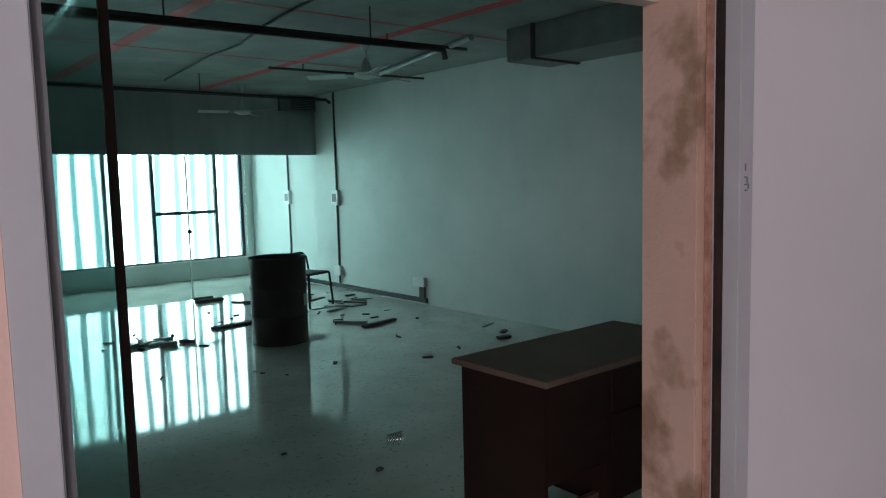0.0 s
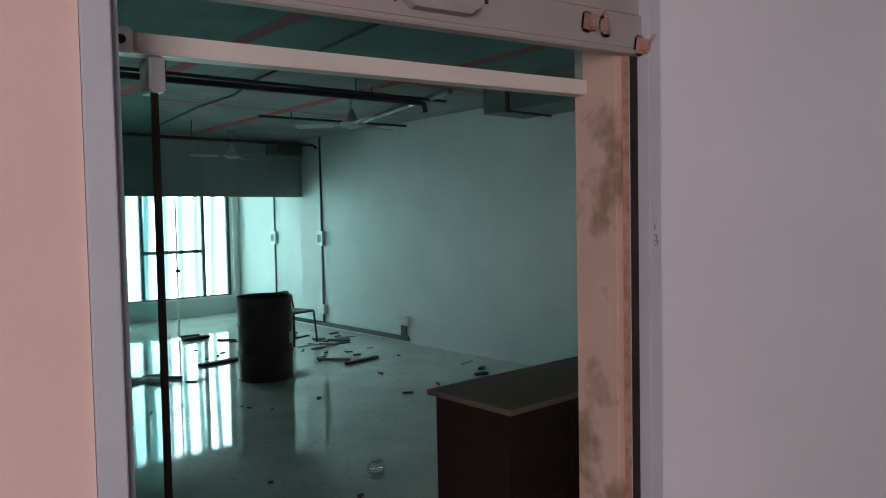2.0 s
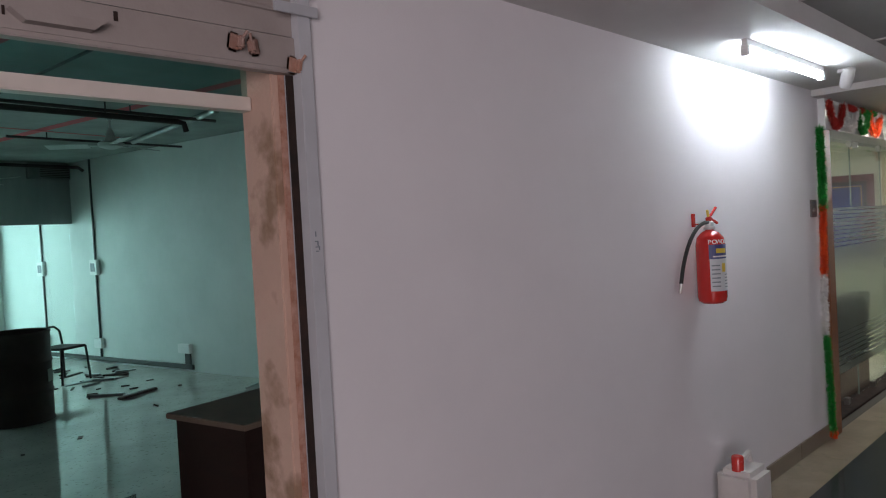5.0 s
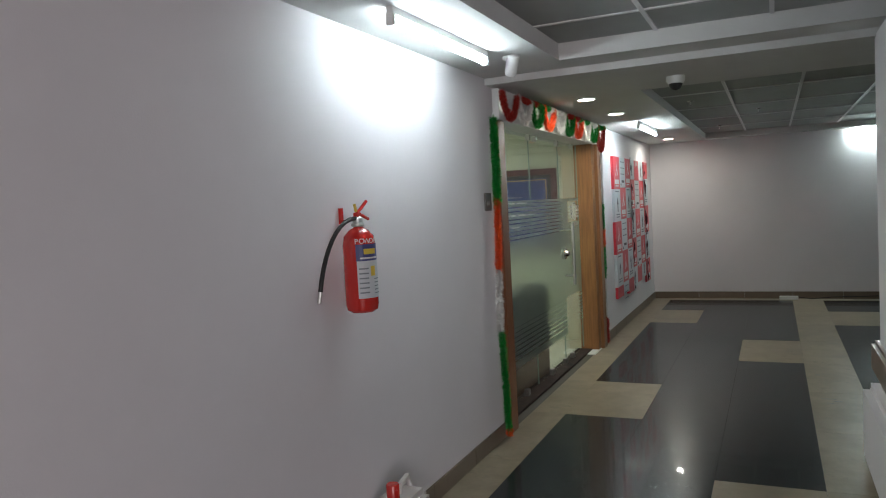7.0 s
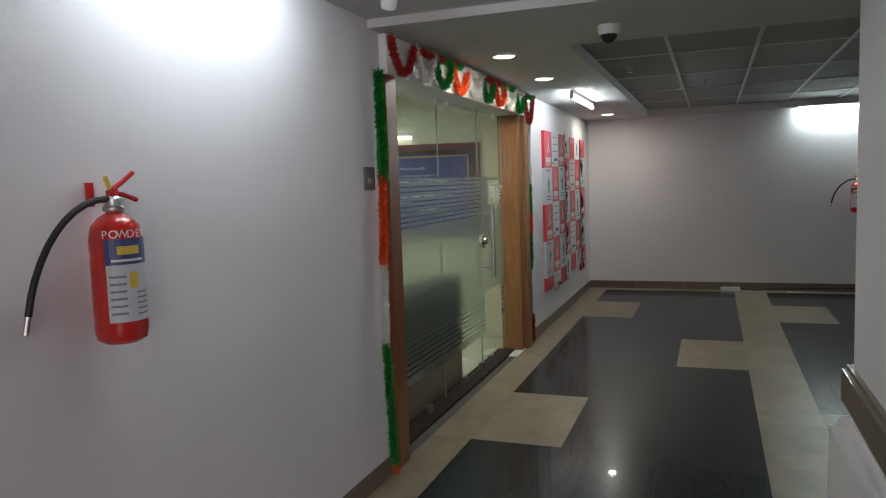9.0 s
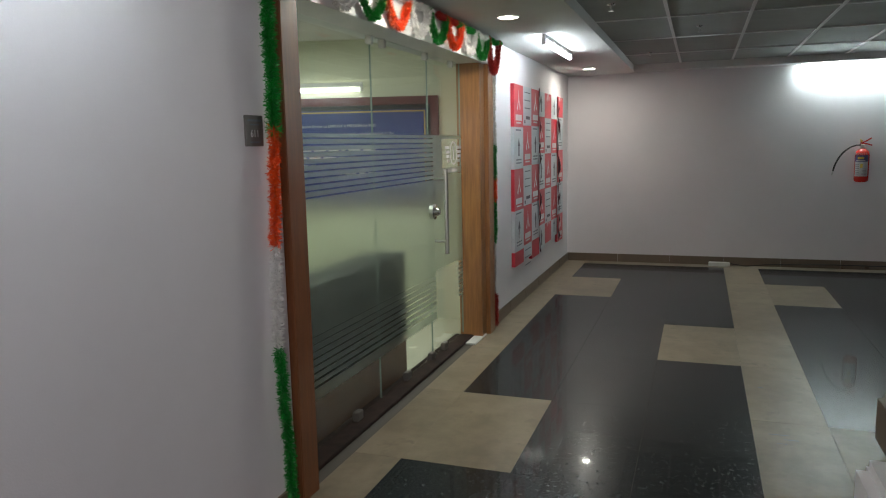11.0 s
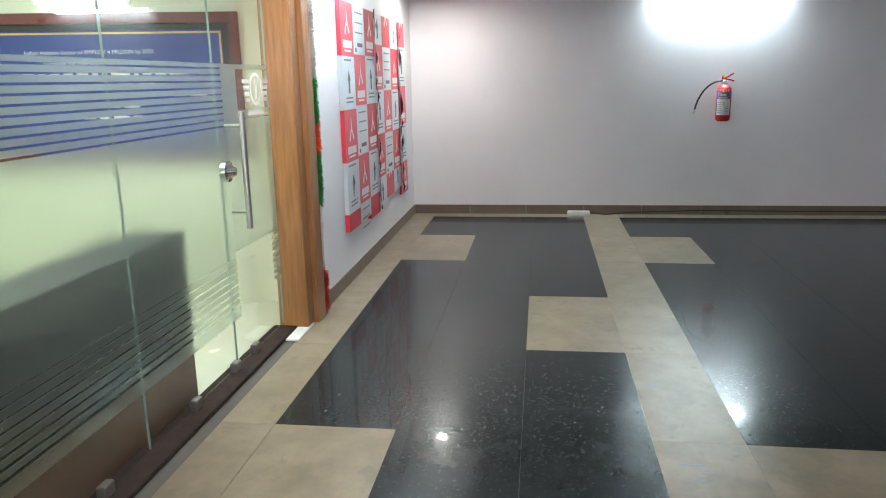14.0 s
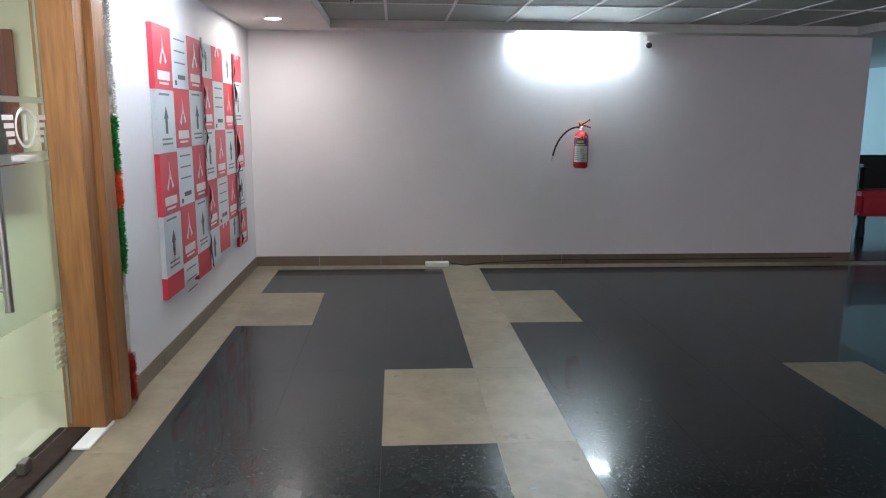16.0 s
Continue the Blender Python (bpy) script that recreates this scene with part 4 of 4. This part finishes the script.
plate = thing("name_plate", "small grey metal name plate beside the door", "sign")
part("plate", boxes((6.06, 6.18, WY - 0.008, WY, 1.58, 1.7), bevel=0.002), M_GREYPLATE, plate)
for z, w, h in ((1.68, 0.09, 0.004), (1.664, 0.06, 0.003), (1.596, 0.07, 0.003)):
    part("print_bar", boxes((6.12 - w / 2, 6.12 + w / 2, WY - 0.0095, WY - 0.0085, z - h, z + h)), M_INK, plate)

words("611", 0.04, M_PRINTWHITE, pose(6.12, WY - 0.0088, 1.628, 90), plate)

# office seen through the glass: its end wall stands askew and carries the board
BW = 1.76
END = pose(9.33, 3.25, 0, 0, 0, -76.5)
structure("wall_office_back", boxes((6.4, 9.6, 4.2, 4.3, 0, 2.62)), M_OFFICE, "cream painted office wall", "wall")
structure("wall_office_side", boxes((6.4, 6.45, 1.28, 4.2, 0, 2.62)), M_OFFICE, "cream painted office wall", "wall")
structure("wall_office_end", boxes((-1.0, 2.07, 0, 0.1, 0, 2.5)), M_OFFICE, "cream painted office end wall", "wall").matrix_basis = END
structure("office_floor", boxes((6.4, 9.95, WY + 0.08, 4.2, -0.09, 0.002)), M_OFFICEFLOOR, "cream tiled office floor", "floor")
structure("office_ceiling", boxes((6.4, 9.95, WY + T, 4.2, 2.5, 2.6)), M_CEIL, "white office ceiling", "ceiling")
board = thing("notice_board", "framed navy notice board with white lettering and gold line", "notice board")
board.matrix_basis = END
part("frame", boxes((0, BW, -0.035, -0.001, 1.93, 2.0), (0, BW, -0.035, -0.001, 1.03, 1.1), (BW - 0.07, BW, -0.035, -0.001, 1.1, 1.93), (0, 0.07, -0.035, -0.001, 1.1, 1.93), bevel=0.003), M_MAROON, board, "maroon frame")
part("dark_mount", boxes((0.07, BW - 0.07, -0.02, -0.0125, 1.89, 1.929), (BW - 0.11, BW - 0.071, -0.02, -0.0125, 1.101, 1.889), (0.071, 0.11, -0.02, -0.0125, 1.101, 1.889)), M_BLACKDESK, board, "black inner mount")
part("panel", boxes((0.071, BW - 0.071, -0.012, -0.002, 1.101, 1.929)), M_NAVY, board)
part("gold_border", boxes((0.12, BW - 0.12, -0.015, -0.0125, 1.868, 1.88), (BW - 0.132, BW - 0.12, -0.015, -0.0125, 1.13, 1.867), (0.12, 0.132, -0.015, -0.0125, 1.13, 1.867)), M_GOLD, board)
words("Indian Aviation Sector to EMPLOY 4 MILLION by 2035.", 0.036, M_PRINTWHITE, pose(0.8, -0.014, 1.755, 90), board)
words("becoming the third largest domestic aviation market in the", 0.036, M_PRINTWHITE, pose(0.93, -0.014, 1.685, 90), board)
for z, a, b in ((1.615, 0.25, 1.38), (1.545, 0.25, 1.2), (1.475, 0.25, 1.42), (1.405, 0.25, 1.1), (1.335, 0.25, 1.3)):
    x = a
    while x < b:
        w = rl.uniform(0.03, 0.12)
        part("print_bar", boxes((x, x + w, -0.015, -0.0125, z - 0.009, z + 0.009)), M_PRINTWHITE, board)
        x += w + 0.025
ol = tube_light("fluorescent tube on the office wall", 0.5, 1.1, -0.05, 2.07, M_TUBEOFFICE)
ol.matrix_basis = END
area_lamp("office_glow", pose(8.0, 2.5, 2.46), 1.6, 1.6, 23, WARM_TUBE)
rec = thing("reception_desk", "dark panelled reception desk behind the glass", "desk")
part("front_panel", boxes((6.56, 8.14, 1.235, 1.275, 0.3, 0.835), bevel=0.003), M_BLACKDESK, rec)
part("plinth", boxes((6.56, 8.14, 1.242, 1.275, 0.0, 0.3)), M_BROWNDESK, rec, "brown plinth")
part("top", boxes((6.56, 8.14, 1.225, 1.5, 0.835, 0.86), bevel=0.003), M_BLACKDESK, rec)
part("drawer_pull", boxes((7.2, 7.4, 1.215, 1.234, 0.27, 0.285), bevel=0.003), M_STEEL, rec, "steel drawer pull")
part("end_panel", boxes((8.11, 8.14, 1.276, 1.5, 0.0, 0.834)), M_BROWNDESK, rec)

# ---- printed sheets on the wall ----
sheets = thing("poster_wall", "torn checkered red and pale printed sheets stuck on the wall", "poster", group="")
PW, PH = 0.366, 0.392
rp_ = random.Random(9)
for c in range(7):
    sheet = 0 if c < 3 else (1 if c < 6 else 2)
    x0 = 10.24 + c * PW
    ztop = 2.115
    z, cut = ztop, (0.41, 0.42, 0.38, 0.4, 0.44, 0.46, 0.36)[c]
    z1 = ztop - PH + {0: 0.0, 1: 0.02, 2: 0.02, 3: 0.13, 4: 0.12, 5: 0.12, 6: 0.15}[c]
    red = c % 2 == 0
    while z > cut + 0.01:
        lo = max(z1, cut)
        y = WY - (0.034, 0.022, 0.026)[sheet]
        sh = part("sheet", boxes((x0 + 0.001, x0 + PW - 0.001, y, WY - 0.001, lo + 0.001, z - 0.001)), M_PRINTRED if red else M_PRINTGREY, sheets)
        h, mx = z - lo, x0 + PW / 2
        full = h > 0.3
        yy = y - 0.0012
        if red and h > 0.12:
            top = lo + (0.66 if full else 0.75) * PH
            for dx, dz, ang in ((0.005, 0.01, -8), (-0.035, -0.06, 28), (0.035, -0.05, -30)):
                bm = prism([(0, 0.07), (0.017, -0.045), (-0.017, -0.045)], yy - y, 0)
                bmesh.ops.transform(bm, matrix=pose(mx + dx, y, top + dz, 0, ang, 0), verts=bm.verts)
                part("emblem_stroke", bm, M_PRINTWHITE, sh)
            if full:
                part("brand_bar", boxes((x0 + 0.06, x0 + PW - 0.06, yy, y, lo + 0.06, lo + 0.115)), M_PRINTWHITE, sh)
                part("print_bar", boxes((x0 + 0.09, x0 + PW - 0.09, yy, y, lo + 0.032, lo + 0.046)), M_PRINTWHITE, sh)
        elif not red and h > 0.12:
            if c in (1, 4):
                for k in range(3):
                    part("print_bar", boxes((x0 + 0.06, x0 + PW - 0.06, yy, y, z - 0.06 - k * 0.075, z - 0.05 - k * 0.075)), M_INK, sh)
                if full:
                    part("print_block", boxes((x0 + 0.12, x0 + PW - 0.08, yy, y, lo + 0.06, lo + 0.09)), M_PRINTDARK, sh)
                    part("print_block", boxes((x0 + 0.05, x0 + 0.09, yy, y, lo + 0.02, lo + 0.05)), M_PRINTDARK, sh)
            else:
                a0 = lo + 0.12 if full else lo + 0.05
                part("arrow", prism([(mx - 0.022, a0), (mx + 0.022, a0), (mx + 0.022, a0 + 0.1), (mx + 0.045, a0 + 0.09), (mx, a0 + 0.17), (mx - 0.045, a0 + 0.09), (mx - 0.022, a0 + 0.1)], yy, y), M_PRINTDARK, sh)
                if full:
                    part("print_bar", boxes((x0 + 0.06, x0 + PW - 0.1, yy, y, z - 0.035, z - 0.022)), M_INK, sh)
                    for k in range(2):
                        part("print_bar", boxes((x0 + 0.08, x0 + PW - 0.08, yy, y, lo + 0.05 + k * 0.03, lo + 0.062 + k * 0.03)), M_INK, sh)
        z, z1, red = lo, lo - PH, not red
for xt, za, zb in ((10.24 + 3 * PW, 0.4, 2.14), (10.24 + 6 * PW, 0.38, 2.1)):
    n = 26
    left, right = [], []
    for k in range(n + 1):
        z = za + (zb - za) * k / n
        w = 0.03 + 0.05 * abs(noise.noise((xt, z * 3, 0)))  + rp_.uniform(0, 0.03)
        left.append((xt - w * 0.4, z)), right.append((xt + w * 0.75, z))
    bm = bmesh.new()
    vl = [bm.verts.new((x, WY - 0.036 - rp_.uniform(0.0, 0.035), z)) for x, z in left]
    vr = [bm.verts.new((x, WY - 0.028 - rp_.uniform(0.0, 0.012), z)) for x, z in right]
    for k in range(n):
        bm.faces.new((vl[k], vr[k], vr[k + 1], vl[k + 1]))
    bmesh.ops.solidify(bm, geom=list(bm.faces), thickness=0.001)
    part("torn_edge", bm, M_TORN, sheets, "torn curled maroon backing strip")


# ---- tinsel garlands ----
def tinsel(pts, r, seed, density=5200):
    """Many foil blades round a line of points."""
    rg = random.Random(seed)
    bm = bmesh.new()
    pts = [Vector(p) for p in pts]
    for a, b in zip(pts, pts[1:]):
        d = b - a
        for _ in range(max(6, int(density * d.length))):
            c = a + d * rg.random()
            v = Vector((rg.gauss(0, 1), rg.gauss(0, 1) - 0.2, rg.gauss(0, 1))).normalized() * r * rg.uniform(0.5, 1.05)
            s = v.cross(Vector((rg.gauss(0, 1), rg.gauss(0, 1), rg.gauss(0, 1)))).normalized() * rg.uniform(0.0012, 0.003)
            tip = c + v
            tip.y = min(tip.y, a.y + 0.025)
            f = [bm.verts.new(q_) for q_ in (c - s, c + s, tip + s * 0.7, tip - s * 0.7)]
            bm.faces.new(f)
    return bm


gl = thing("tinsel_garland", "green, orange and white foil garland down the door post", "garland", group="garlands")
gy = 1.005
for k, (z0, z1, mat, x0, x1, r) in enumerate(((2.2, 1.63, M_GREEN, 6.21, 6.215, 0.042), (1.65, 1.17, M_ORANGE, 6.21, 6.18, 0.034), (1.17, 0.74, M_SILVER, 6.175, 6.16, 0.034), (0.75, 0.06, M_GREEN, 6.15, 6.2, 0.034), (0.07, 0.03, M_ORANGE, 6.2, 6.21, 0.035))):
    part("foil_strand", tinsel([(x0 + (x1 - x0) * u / 6 + 0.006 * math.sin(u * 2.1), gy - (0.02 if z0 > 1 else 0.03), z0 + (z1 - z0) * u / 6) for u in range(7)], r, k), mat, gl)
gr = thing("tinsel_garland", "foil garland hanging down the teak post", "garland", group="garlands")
for k, (z0, z1, mat, r) in enumerate(((2.2, 1.56, M_SILVER, 0.03), (1.56, 1.28, M_GREEN, 0.032), (1.28, 1.1, M_ORANGE, 0.034), (1.1, 0.75, M_GREEN, 0.032), (0.75, 0.3, M_SILVER, 0.016), (0.3, 0.03, M_CRIMSON, 0.035))):
    part("foil_strand", tinsel([(9.53 + 0.01 * math.sin(u * 1.7 + k), 0.985, z0 + (z1 - z0) * u / 5) for u in range(6)], r, 40 + k), mat, gr)
gt = thing("tinsel_garland", "swags of red, white, green and orange foil along the header", "garland", group="garlands")
cols = [M_CRIMSON, M_SILVER, M_GREEN, M_ORANGE, M_SILVER, M_GREEN, M_ORANGE, M_SILVER, M_GREEN, M_CRIMSON]
W = 3.27 / len(cols)
for k, mat in enumerate(cols):
    x0 = 6.3 + k * W
    drop = 0.17 if k < len(cols) - 1 else 0.25
    pts = [(x0 + W * u / 8 * 0.98, 0.945, 2.385 - drop * math.sin(math.pi * u / 8) ** 0.8) for u in range(9)]
    part("foil_swag", tinsel(pts, 0.034, 80 + k), mat, gt)
for k, (a, mat) in enumerate(((6.75, M_CRIMSON), (7.1, M_GREEN), (7.5, M_SILVER), (8.1, M_CRIMSON), (8.5, M_GREEN), (8.9, M_SILVER), (9.25, M_GREEN))):
    part("foil_swag", tinsel([(a, 0.95, 2.385), (a + 0.2, 0.95, 2.375), (a + 0.38, 0.95, 2.385)], 0.03, 120 + k), mat, gt)

# ---- small things at the corridor end ----
ext = thing("extension_board", "white extension board on the skirting with trailing cable", "extension board")
part("body", boxes((13.2, 13.3, -1.02, -0.77, 0.0, 0.045), bevel=0.006), M_WHITE, ext)
part("cable", rod([(13.26, -1.02, 0.03), (13.24, -1.2, 0.008), (13.27, -1.45, 0.03), (13.29, -2.2, 0.05), (13.295, -3.6, 0.045), (13.295, -5.3, 0.05)], 0.006, 8), M_RUBBER, ext, "black cable")
bench = thing("lobby_bench", "red upholstered lobby bench with black back and round feet", "bench", at=(15.2, -7.35, 0), rz=90)
part("seat", boxes((-0.7, 0.72, -0.3, 0.3, 0.28, 0.62), bevel=0.06), M_PRINTRED, bench, smooth=True)
part("backrest", boxes((-0.7, 0.7, -0.36, -0.2, 0.55, 1.08), bevel=0.05), M_BLACKDESK, bench, smooth=True)
part("armrest", boxes((0.6, 0.72, -0.3, 0.28, 0.63, 0.98), bevel=0.04), M_BLACKDESK, bench, smooth=True)
for x in (-0.6, 0.62):
    for y in (-0.22, 0.22):
        part("foot", lathe([(0.05, 0.0), (0.06, 0.05), (0.045, 0.2), (0.06, 0.29)], 14, x, y), M_RUBBER, bench, smooth=True)
